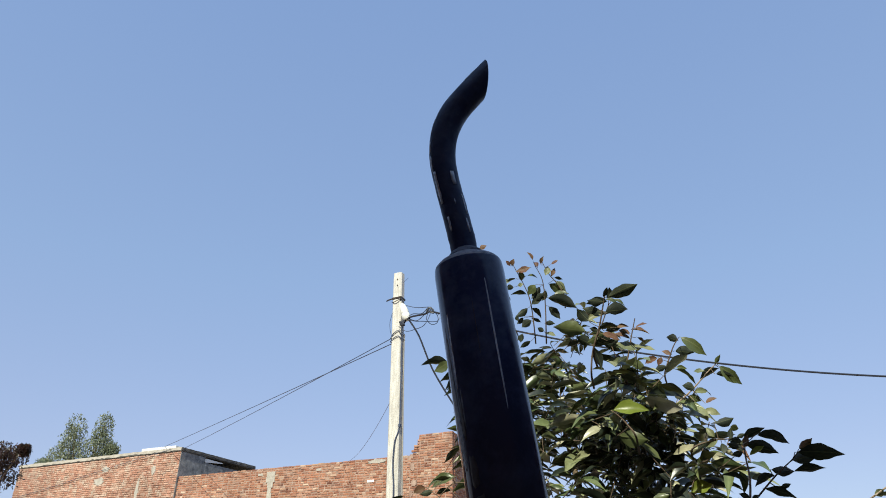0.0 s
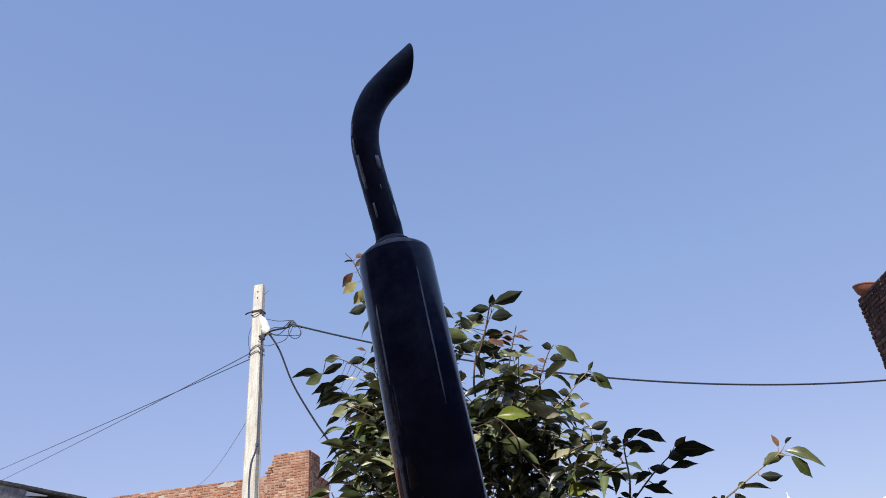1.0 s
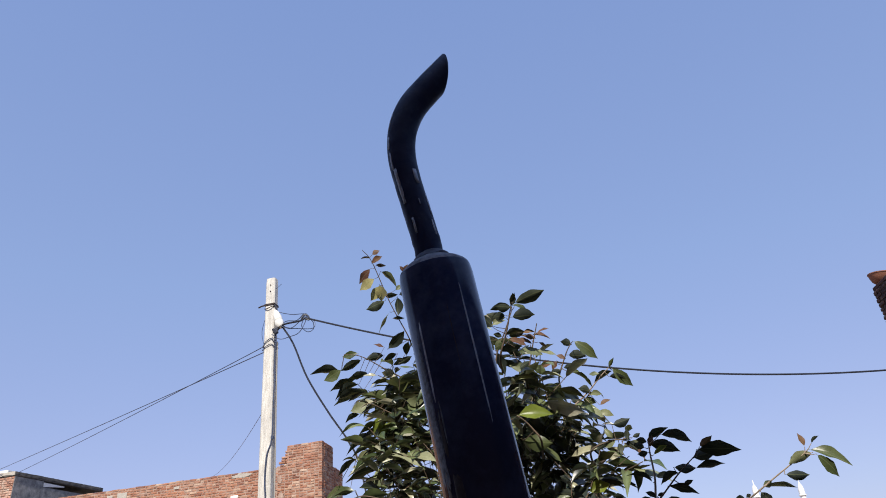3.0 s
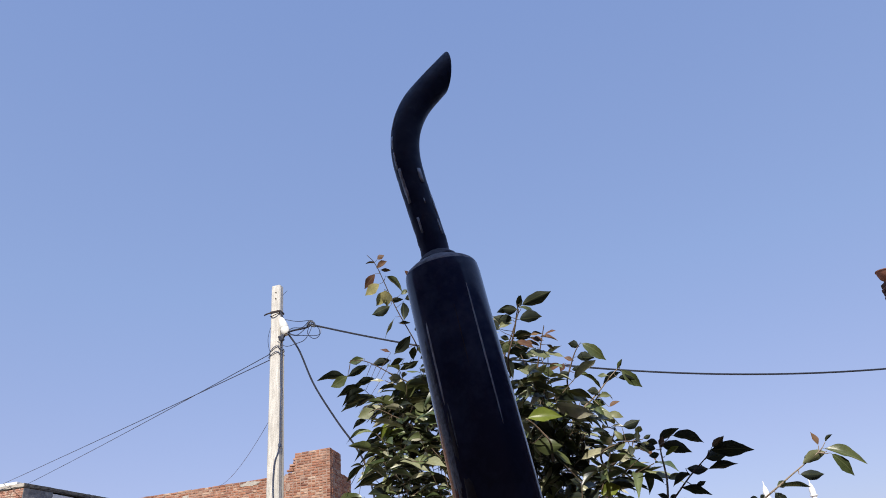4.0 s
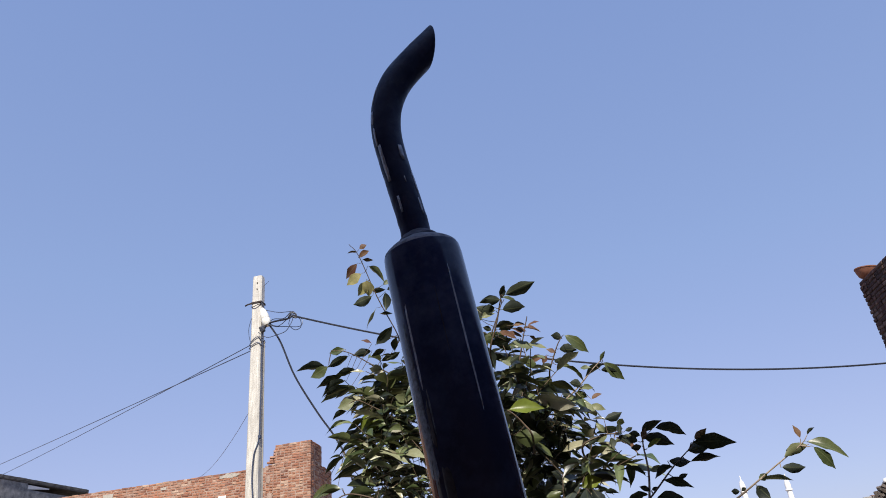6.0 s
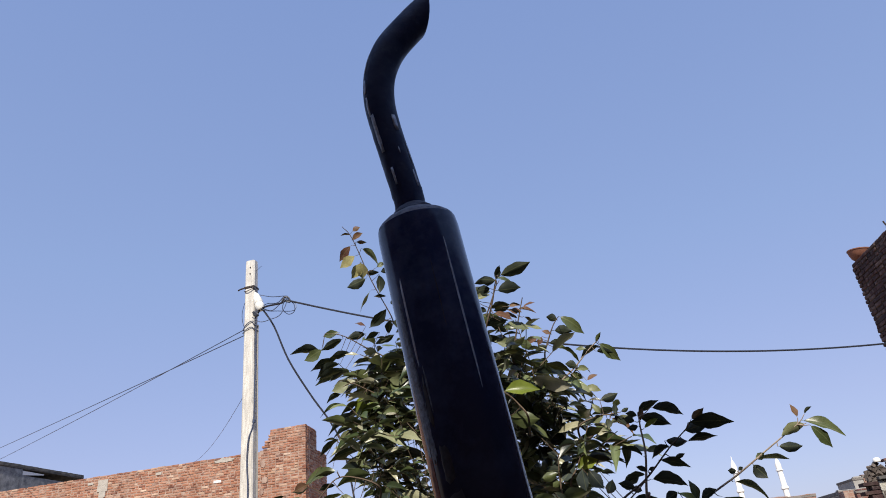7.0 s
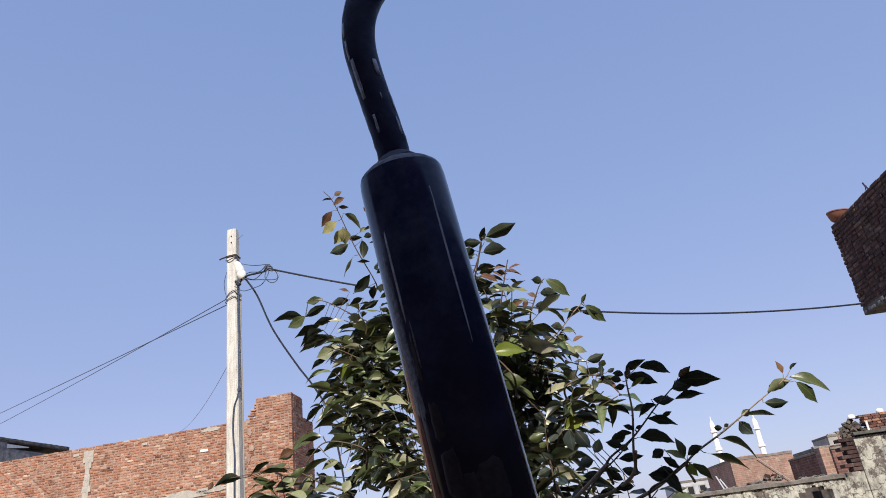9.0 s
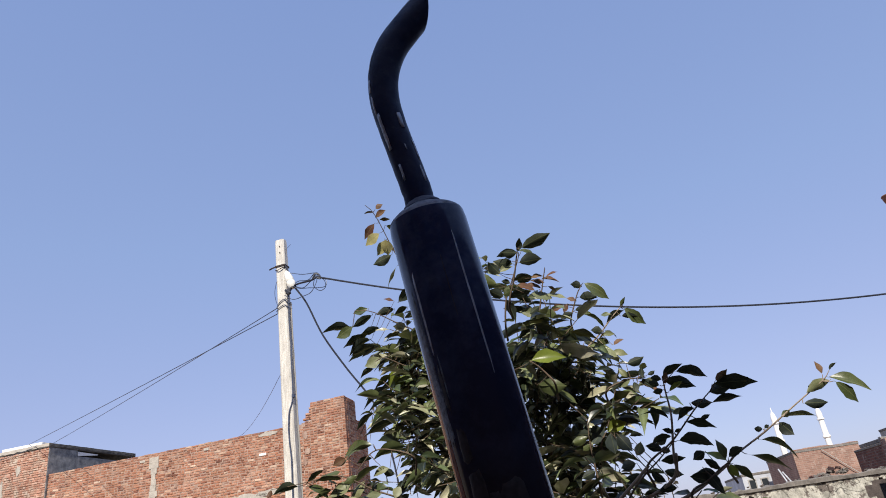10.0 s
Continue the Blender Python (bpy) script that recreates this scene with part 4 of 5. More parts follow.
def on_body(name, material, angle, height, half_w, half_h, seed, label="", lift=0.0005, radius=R, ragged=0.35):
    """A thin curved flake lying on the silencer: angle in degrees from the side towards the lane, height along the axis."""
    r = random.Random(seed)
    bm = bmesh.new()
    n = 18
    def at(u, v, up):
        a = radians(-90 + angle) + u / radius
        return IN_STACK @ Vector(((radius + up) * math.cos(a), (radius + up) * math.sin(a), height + v))
    ring = []
    for k in range(n):
        t = 2 * math.pi * k / n
        q = 1 - ragged * r.random()
        ring.append((half_w * q * math.copysign(abs(math.cos(t)) ** 0.7, math.cos(t)), half_h * q * math.copysign(abs(math.sin(t)) ** 0.7, math.sin(t))))
    rows = []
    for f, up in ((1.0, 0.0), (0.92, lift), (0.6, lift), (0.3, lift)):
        rows.append([bm.verts.new(at(f * u, f * v, up)) for u, v in ring])
    mid = bm.verts.new(at(0, 0, lift))
    for a, b in zip(rows, rows[1:]):
        for k in range(n):
            bm.faces.new((a[k], a[(k + 1) % n], b[(k + 1) % n], b[k]))
    for k in range(n):
        bm.faces.new((rows[-1][k], rows[-1][(k + 1) % n], mid))
    return part(name, bm, material, stack, label, smooth=True)


on_body("seam", CHIP, 22, -0.19, 0.0014, 0.11, 1, "thin pale seam line along the silencer", 0.0006, ragged=0.1)
on_body("scuff", SCUFF, -66, -0.255, 0.0085, 0.115, 21, "scuffed blue-grey strip of worn paint", ragged=0.3)
on_body("scuff", SCUFF, -60, -0.335, 0.005, 0.06, 22, ragged=0.5)
on_body("rust_strip", RED_BROWN, -72, -0.47, 0.0075, 0.125, 23, "red-brown strip low on the left side of the silencer", ragged=0.25)
on_body("rust_strip", RED_BROWN, -66, -0.52, 0.003, 0.09, 24, ragged=0.5)
on_body("scratch", CHIP, -53, -0.190, 0.0020, 0.070, 2, "pale scratch in the black paint", ragged=0.2)
on_body("scratch", SCUFF, -47, -0.285, 0.0016, 0.035, 3, ragged=0.4)
on_body("scratch", BLISTER, -4, -0.165, 0.0006, 0.05, 4, ragged=0.3)
on_body("scratch", BLISTER, -52, -0.30, 0.004, 0.04, 9, ragged=0.5)
on_body("paint_blister", BLISTER, -44, -0.375, 0.009, 0.026, 5, "dull blistered patch of paint", ragged=0.25)
on_body("paint_blister", BLISTER, -40, -0.438, 0.013, 0.036, 10, ragged=0.25)
on_body("paint_blister", BLISTER, 2, -0.455, 0.021, 0.028, 6, ragged=0.25)
on_body("paint_blister", BLISTER, -22, -0.462, 0.010, 0.026, 7, ragged=0.25)


def on_pipe(seed, k0, k1, side, width):
    """A paint chip along the outlet pipe: between two places of its line, turned by side degrees."""
    bm = bmesh.new()
    r = random.Random(seed)
    left, right = [], []
    for k in range(k0, k1 + 1):
        d = (line[min(k + 1, n_line - 1)] - line[max(k - 1, 0)]).normalized()
        front = Vector((0, -1, 0))
        front = (front - d * front.dot(d)).normalized()
        across = d.cross(front).normalized()
        for edge, sign in ((left, -1), (right, 1)):
            w = width * (0.7 + 0.4 * r.random()) * (0.75 if k in (k0, k1) else 1)
            a = radians(side) + sign * w / radii[k]
            edge.append(bm.verts.new(line[k] + (radii[k] + 0.0006) * (math.cos(a) * front + math.sin(a) * across)))
    for k in range(len(left) - 1):
        bm.faces.new((left[k], left[k + 1], right[k + 1], right[k]))
    ob = part("paint_chip", bm, CHIP, mesh_pipe, "grey bare-metal chip in the sooty paint", smooth=True)
    chip = ob.modifiers.new("edge", "SOLIDIFY")
    chip.thickness, chip.offset = 0.0008, -1


on_pipe(1, 17, 20, 30, 0.0042)
on_pipe(2, 14, 21, -50, 0.0034)
on_pipe(3, 21, 25, -60, 0.0022)
on_pipe(4, 8, 11, -38, 0.0022)
on_pipe(5, 7, 10, 42, 0.0018)
on_pipe(6, 50, 54, -50, 0.0014)
on_pipe(7, 13, 14, 10, 0.0012)
on_pipe(8, 26, 29, -64, 0.0030)
on_pipe(9, 31, 36, -66, 0.0018)
on_pipe(11, 11, 15, 55, 0.0016)

# ---- the tree beside the stack ----
leaf_rng = random.Random(11)


def leaf_data(droop, fold, curl, seed):
    """A broad oval leaf with a drip tip, one long, from its stalk along +x."""
    r = random.Random(seed)
    verts, faces, rows = [], [], []
    steps, beat, phase = 13, r.uniform(7, 12), r.uniform(0, 6.3)
    for k in range(steps + 1):
        t = k / steps
        x = 0.06 + 0.94 * t
        if t < 0.86:
            w = 0.205 * math.sin(math.pi * (t / 0.94) ** 0.98) ** 0.82
        else:
            w = 0.075 * ((1 - t) / 0.14) ** 1.3 + 0.003
        z = -droop * t ** 1.7 + 0.03 * math.sin(3 * t) - (0.5 * droop * (t - 0.8) if t > 0.8 else 0)
        side = curl * (t - t * t) * 1.6
        rows.append([len(verts) + i for i in range(5)])
        for u in (-1, -0.5, 0, 0.5, 1):
            wave = 0.022 * math.sin(beat * t + phase + 1.7 * u) * abs(u) ** 1.5
            rim = 1 + (0.05 * math.sin(2.3 * beat * t + phase * u) if abs(u) == 1 else 0)
            verts.append((x, u * w * rim + side, z + fold * w * abs(u) ** 1.3 + wave * min(1, w / 0.1)))
    for a, b in zip(rows, rows[1:]):
        for i in range(4):
            faces.append((a[i], a[i + 1], b[i + 1], b[i]))
    k = len(verts)
    verts += [(0, -0.008, 0), (0, 0.008, 0), (0.12, 0.006, 0.006), (0.12, -0.006, 0.006)]
    faces.append((k, k + 1, k + 2, k + 3))
    return verts, faces


SHAPES = [leaf_data(*a) for a in ((0.10, 0.35, 0.10, 1), (0.24, 0.30, -0.14, 2), (0.06, 0.50, 0.16, 3), (0.30, 0.35, -0.18, 4), (0.16, 0.20, 0.04, 5), (-0.10, 0.40, 0.14, 6), (0.38, 0.55, 0.08, 7), (0.05, 0.15, -0.08, 8), (0.20, -0.25, 0.12, 9), (0.14, 0.60, -0.05, 10))]


def with_uv(mesh, flat):
    """Leaf coordinates, length and breadth, for the veins."""
    layer = mesh.uv_layers.new(name="UVMap")
    index = np.zeros(len(mesh.loops), dtype=np.int32)
    mesh.loops.foreach_get("vertex_index", index)
    layer.data.foreach_set("uv", np.asarray(flat, dtype=np.float32)[index].ravel())


def leaf_mesh(shape, material):
    mesh = bpy.data.meshes.new("leaf")
    mesh.from_pydata(shape[0], [], shape[1])
    with_uv(mesh, [v[:2] for v in shape[0]])
    mesh.materials.append(material)
    mesh.polygons.foreach_set("use_smooth", [True] * len(mesh.polygons))
    return mesh


LEAVES = {key: [leaf_mesh(s, mat) for s in SHAPES] for key, mat in (("green", LEAF), ("young", YOUNG), ("lime", LIME), ("deep", SHADED_LEAF), ("pale", SUNLIT_LEAF), ("dusk", DULL_LEAF), ("cream", CREAM_LEAF))}


def sprig(base, tip, count, size, bend, start, rnd):
    """A twig's line and the poses of its leaves, which stand alternately and shrink towards its tip."""
    base, tip = Vector(base), Vector(tip)
    along = tip - base
    side = along.cross(Vector((0, 0, 1)))
    side = side.normalized() if side.length > 1e-4 else Vector((1, 0, 0))
    pts = smooth_line([base, base.lerp(tip, 0.35) - Vector((0, 0, bend * along.length * 0.6)) + side * rnd.uniform(-1, 1) * 0.05 * along.length, base.lerp(tip, 0.7) - Vector((0, 0, bend * along.length * 0.4)), tip], 4)
    places = []
    phase = rnd.uniform(0, 360)
    lean = Vector((along.x, along.y, 0)).normalized() if Vector((along.x, along.y, 0)).length > 0.02 else Vector((0, 0, 0))
    for k in range(count):
        f = start + (1 - start) * (k + 0.5) / count if k < count - 1 else 1.0
        i = min(int(f * (len(pts) - 1)), len(pts) - 2)
        p = pts[i].lerp(pts[i + 1], f * (len(pts) - 1) - i)
        d = (pts[i + 1] - pts[i]).normalized()
        turned_by = (137.5 * k + phase + rnd.gauss(0, 25)) * math.pi / 180
        level = Vector((math.cos(turned_by), math.sin(turned_by) * 0.8, 0)) + lean * 0.55
        go = (level.normalized() + d * rnd.uniform(0.15, 0.5) - Vector((0, 0, rnd.uniform(0.0, 0.55)))).normalized()
        # blades turn towards the light
        up = Vector((rnd.gauss(-0.1, 0.6), rnd.gauss(0.0, 0.7), 1.0))
        y = up.cross(go).normalized()
        z = go.cross(y)
        s = size * rnd.uniform(0.85, 1.35) * (0.8 if f > 0.93 else 1)
        m = Matrix((go, y, z)).transposed().to_4x4()
        places.append((Matrix.Translation(p) @ m @ Matrix.Diagonal((s, s, s, 1)), f))
    return pts, places


TREE_AT = Vector((0.85, 3.45, 0))
tree = thing("small_tree", Matrix.Translation(TREE_AT), "bushy small tree with glossy dark green pointed leaves", "tree")


def in_tree(m):
    return Matrix.Translation(-TREE_AT) @ m


trunk_top = Vector((0.80, 3.40, 1.15))
bm = tube(bmesh.new(), [p - TREE_AT for p in smooth_line([(0.86, 3.46, -0.1), (0.84, 3.44, 0.3), (0.88, 3.40, 0.75), trunk_top], 5)], [0.062 - 0.0015 * k for k in range(16)], 12)
part("trunk", bm, BARK, tree, smooth=True)
FORKS = [Vector(p) for p in ((0.45, 3.55, 2.15), (0.70, 3.55, 2.45), (0.95, 3.0, 1.95), (1.15, 3.1, 2.05), (1.02, 2.55, 1.65), (0.35, 3.0, 1.75))]
for p in FORKS:
    mid = trunk_top.lerp(p, 0.5) + Vector((0.05, -0.03, -0.06))
    curve = smooth_line([trunk_top - Vector((0, 0, 0.1)), mid, p], 6)
    part("limb", tube(bmesh.new(), [q - TREE_AT for q in curve], [0.034 - 0.0019 * k for k in range(len(curve))], 9), BARK, tree, smooth=True)

TO_SUN = Vector((SUN_X, SUN_Y, math.tan(SUN_EL))).normalized()


def spray(base, face, rise, line_of_twig, blades, bark=BROWN_TWIG):
    """A twig and its leaves, spread in a plane through base that looks down the compass angle face and leans by rise.
    The twig is given to the right of and above its base. Each blade: where its stalk is, its direction, its length, its apparent breadth,
    its tone, and whether its upper side (1) or its underside (0) is turned to the lane."""
    base = Vector(base)
    a, e = radians(face), radians(rise)
    front = -Vector((math.sin(a) * math.cos(e), math.cos(a) * math.cos(e), math.sin(e)))
    right = Vector((math.cos(a), -math.sin(a), 0))
    above = right.cross(-front).normalized()
    pts = smooth_line([base - front * 0.10 - above * 0.07] + [base + right * u + above * v for u, v in line_of_twig], 5)
    bm = tube(bmesh.new(), [q - TREE_AT for q in pts], [0.0048 - 0.003 * k / len(pts) for k in range(len(pts))], 6)
    for u, v, angle, size, breadth, tone, upper in blades:
        foot = base + right * u + above * v
        near = min(pts, key=lambda q: (q - foot).length)
        depth = leaf_rng.uniform(-0.25, 0.25) * size
        foot += front * depth
        if (foot - near).length > 0.004:
            tube(bm, [near - TREE_AT, near.lerp(foot, 0.6) - Vector((0, 0, 0.003)) - TREE_AT, foot - TREE_AT], [0.0018, 0.0014, 0.0011], 5, caps=False)
        angle = radians(angle)
        go = (right * math.cos(angle) + above * math.sin(angle) + front * leaf_rng.gauss(0, 0.12)).normalized()
        flat_to = (front - go * front.dot(go)).normalized()
        edge = go.cross(flat_to)
        if edge.dot(TO_SUN if upper else Vector((0, 0, 1))) < 0:
            edge = -edge
        tip = math.acos(min(1, breadth / 0.42))
        z = flat_to * math.cos(tip) * (1 if upper else -1) + edge * math.sin(tip)
        wide = size * max(1, min(1.6, breadth / 0.42))
        if upper:
            seen = abs(z.dot(front))
            z = z + 0.65 * TO_SUN
            z = (z - go * z.dot(go)).normalized()
            wide *= max(1, min(1.5, seen / max(0.3, abs(z.dot(front)))))
        m = Matrix((go, z.cross(go), z)).transposed().to_4x4()
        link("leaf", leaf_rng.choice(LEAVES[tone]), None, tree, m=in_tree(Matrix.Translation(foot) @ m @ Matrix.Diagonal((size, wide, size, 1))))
    part("twig", bm, bark, tree, smooth=True)


# sprays that stand clear of the crown; blade tones also paint in sun and shade
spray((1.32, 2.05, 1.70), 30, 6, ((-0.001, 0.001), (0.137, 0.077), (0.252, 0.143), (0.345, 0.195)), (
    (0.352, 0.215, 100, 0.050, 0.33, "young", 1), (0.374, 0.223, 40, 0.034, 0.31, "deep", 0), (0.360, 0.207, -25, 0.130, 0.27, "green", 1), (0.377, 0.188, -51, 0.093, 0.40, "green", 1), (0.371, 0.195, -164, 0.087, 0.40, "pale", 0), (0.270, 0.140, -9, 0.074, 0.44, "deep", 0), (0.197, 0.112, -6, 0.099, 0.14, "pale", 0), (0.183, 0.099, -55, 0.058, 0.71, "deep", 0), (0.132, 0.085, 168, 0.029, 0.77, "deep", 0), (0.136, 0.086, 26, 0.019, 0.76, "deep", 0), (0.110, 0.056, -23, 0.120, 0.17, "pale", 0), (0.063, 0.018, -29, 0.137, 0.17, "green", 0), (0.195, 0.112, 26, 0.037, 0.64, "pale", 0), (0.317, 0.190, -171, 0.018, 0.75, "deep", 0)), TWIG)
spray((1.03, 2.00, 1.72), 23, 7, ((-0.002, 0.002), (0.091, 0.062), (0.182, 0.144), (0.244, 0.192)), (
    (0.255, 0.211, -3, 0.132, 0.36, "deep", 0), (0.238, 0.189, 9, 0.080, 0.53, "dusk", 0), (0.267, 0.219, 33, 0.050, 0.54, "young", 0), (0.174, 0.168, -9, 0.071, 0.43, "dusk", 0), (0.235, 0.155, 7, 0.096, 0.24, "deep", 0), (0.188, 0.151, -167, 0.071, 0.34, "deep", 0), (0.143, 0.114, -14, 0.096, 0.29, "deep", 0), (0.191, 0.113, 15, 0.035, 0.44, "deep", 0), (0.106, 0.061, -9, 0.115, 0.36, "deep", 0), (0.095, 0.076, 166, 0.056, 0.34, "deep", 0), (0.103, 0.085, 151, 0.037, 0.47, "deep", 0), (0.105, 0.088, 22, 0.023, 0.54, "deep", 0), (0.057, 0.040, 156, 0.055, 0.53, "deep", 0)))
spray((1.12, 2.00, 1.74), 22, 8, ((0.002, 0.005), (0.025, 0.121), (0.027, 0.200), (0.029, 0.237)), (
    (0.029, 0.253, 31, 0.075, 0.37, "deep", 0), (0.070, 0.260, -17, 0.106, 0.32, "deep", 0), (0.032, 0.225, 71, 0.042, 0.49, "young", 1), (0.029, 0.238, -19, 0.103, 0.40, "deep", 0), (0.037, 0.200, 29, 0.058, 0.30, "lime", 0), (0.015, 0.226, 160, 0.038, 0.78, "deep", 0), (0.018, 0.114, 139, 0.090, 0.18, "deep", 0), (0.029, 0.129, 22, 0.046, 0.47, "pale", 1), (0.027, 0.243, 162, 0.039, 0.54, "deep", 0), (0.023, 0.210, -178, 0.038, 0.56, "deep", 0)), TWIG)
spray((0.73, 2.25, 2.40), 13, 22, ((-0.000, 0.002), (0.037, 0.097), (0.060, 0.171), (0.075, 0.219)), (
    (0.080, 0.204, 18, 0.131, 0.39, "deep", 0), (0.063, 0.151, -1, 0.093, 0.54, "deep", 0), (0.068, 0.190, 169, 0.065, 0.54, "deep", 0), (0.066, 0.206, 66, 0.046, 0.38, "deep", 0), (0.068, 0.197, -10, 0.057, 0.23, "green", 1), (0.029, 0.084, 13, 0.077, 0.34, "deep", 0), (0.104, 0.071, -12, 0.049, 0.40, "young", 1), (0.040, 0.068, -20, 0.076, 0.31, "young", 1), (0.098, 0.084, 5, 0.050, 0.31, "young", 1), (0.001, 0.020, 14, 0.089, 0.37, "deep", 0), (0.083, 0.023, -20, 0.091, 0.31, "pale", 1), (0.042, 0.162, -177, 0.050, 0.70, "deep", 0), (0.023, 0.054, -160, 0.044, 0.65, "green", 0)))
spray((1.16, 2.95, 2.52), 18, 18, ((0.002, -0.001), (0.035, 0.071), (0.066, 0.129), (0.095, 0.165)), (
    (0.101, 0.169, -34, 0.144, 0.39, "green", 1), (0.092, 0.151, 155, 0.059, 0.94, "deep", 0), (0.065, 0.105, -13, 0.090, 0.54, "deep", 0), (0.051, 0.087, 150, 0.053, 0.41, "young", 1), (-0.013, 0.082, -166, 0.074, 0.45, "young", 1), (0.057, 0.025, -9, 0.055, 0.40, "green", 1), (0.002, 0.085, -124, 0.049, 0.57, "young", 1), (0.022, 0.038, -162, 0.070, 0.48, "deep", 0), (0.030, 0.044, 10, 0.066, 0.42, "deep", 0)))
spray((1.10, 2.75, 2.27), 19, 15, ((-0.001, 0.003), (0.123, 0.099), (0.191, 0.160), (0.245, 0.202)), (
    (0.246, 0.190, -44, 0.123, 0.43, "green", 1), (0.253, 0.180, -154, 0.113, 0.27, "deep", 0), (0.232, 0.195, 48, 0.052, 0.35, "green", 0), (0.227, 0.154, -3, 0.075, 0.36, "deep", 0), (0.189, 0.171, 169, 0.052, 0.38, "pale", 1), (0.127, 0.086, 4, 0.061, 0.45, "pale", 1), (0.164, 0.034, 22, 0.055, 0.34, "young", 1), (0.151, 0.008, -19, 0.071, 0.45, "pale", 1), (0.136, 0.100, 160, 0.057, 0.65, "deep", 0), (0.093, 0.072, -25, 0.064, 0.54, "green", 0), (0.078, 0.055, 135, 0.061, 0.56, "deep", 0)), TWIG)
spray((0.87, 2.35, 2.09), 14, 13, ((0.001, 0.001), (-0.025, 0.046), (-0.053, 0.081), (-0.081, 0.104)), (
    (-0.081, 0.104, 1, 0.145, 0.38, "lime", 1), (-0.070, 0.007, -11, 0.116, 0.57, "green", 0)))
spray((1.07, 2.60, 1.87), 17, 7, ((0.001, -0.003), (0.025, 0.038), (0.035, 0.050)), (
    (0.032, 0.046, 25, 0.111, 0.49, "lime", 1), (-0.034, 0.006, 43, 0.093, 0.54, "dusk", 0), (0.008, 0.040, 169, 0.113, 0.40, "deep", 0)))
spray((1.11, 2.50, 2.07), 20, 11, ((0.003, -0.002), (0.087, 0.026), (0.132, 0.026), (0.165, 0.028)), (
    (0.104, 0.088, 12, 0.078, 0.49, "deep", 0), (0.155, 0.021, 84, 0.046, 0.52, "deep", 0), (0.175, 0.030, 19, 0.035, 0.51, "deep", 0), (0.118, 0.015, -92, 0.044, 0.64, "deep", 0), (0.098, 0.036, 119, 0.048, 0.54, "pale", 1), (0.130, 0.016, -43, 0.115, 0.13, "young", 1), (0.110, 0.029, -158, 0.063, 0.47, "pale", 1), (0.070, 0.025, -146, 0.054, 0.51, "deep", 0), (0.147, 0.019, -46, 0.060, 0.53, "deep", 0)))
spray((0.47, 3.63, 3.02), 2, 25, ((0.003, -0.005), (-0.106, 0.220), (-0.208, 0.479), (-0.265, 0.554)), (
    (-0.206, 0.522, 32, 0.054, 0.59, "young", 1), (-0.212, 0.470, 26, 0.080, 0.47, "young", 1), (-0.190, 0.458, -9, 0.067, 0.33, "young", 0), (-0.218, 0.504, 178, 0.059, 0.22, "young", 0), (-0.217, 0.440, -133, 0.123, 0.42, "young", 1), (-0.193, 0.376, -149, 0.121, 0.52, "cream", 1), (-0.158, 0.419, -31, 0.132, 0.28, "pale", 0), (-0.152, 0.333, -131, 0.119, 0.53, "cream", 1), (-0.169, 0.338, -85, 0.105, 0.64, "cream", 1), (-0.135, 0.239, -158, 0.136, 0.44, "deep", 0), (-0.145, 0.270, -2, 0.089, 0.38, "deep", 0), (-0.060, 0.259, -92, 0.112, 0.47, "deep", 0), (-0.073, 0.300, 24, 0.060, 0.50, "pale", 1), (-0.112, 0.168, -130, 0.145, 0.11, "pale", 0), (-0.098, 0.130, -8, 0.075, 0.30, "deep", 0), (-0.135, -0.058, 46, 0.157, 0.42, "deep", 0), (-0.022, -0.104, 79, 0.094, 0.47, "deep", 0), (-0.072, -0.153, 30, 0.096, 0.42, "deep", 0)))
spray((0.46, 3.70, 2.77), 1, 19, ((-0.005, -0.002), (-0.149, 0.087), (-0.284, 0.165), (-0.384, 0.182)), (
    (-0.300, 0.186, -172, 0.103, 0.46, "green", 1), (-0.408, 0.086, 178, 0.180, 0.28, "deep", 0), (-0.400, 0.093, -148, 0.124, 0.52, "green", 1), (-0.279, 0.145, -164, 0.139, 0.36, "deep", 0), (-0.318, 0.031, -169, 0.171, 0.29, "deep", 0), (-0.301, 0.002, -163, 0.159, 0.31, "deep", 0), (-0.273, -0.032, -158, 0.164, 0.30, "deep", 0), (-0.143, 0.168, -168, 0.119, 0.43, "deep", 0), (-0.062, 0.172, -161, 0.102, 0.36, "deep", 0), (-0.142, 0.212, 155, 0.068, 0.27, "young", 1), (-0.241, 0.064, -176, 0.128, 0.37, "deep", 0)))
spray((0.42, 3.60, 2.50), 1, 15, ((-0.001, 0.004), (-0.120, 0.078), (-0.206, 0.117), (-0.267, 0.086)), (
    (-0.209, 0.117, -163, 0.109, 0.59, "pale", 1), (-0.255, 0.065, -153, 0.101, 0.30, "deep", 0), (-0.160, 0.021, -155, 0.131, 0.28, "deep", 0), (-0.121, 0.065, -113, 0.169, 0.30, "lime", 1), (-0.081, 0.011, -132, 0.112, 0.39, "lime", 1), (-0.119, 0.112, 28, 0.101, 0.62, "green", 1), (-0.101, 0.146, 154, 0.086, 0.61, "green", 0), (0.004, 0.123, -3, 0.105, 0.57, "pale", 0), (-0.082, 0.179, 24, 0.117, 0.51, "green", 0)))
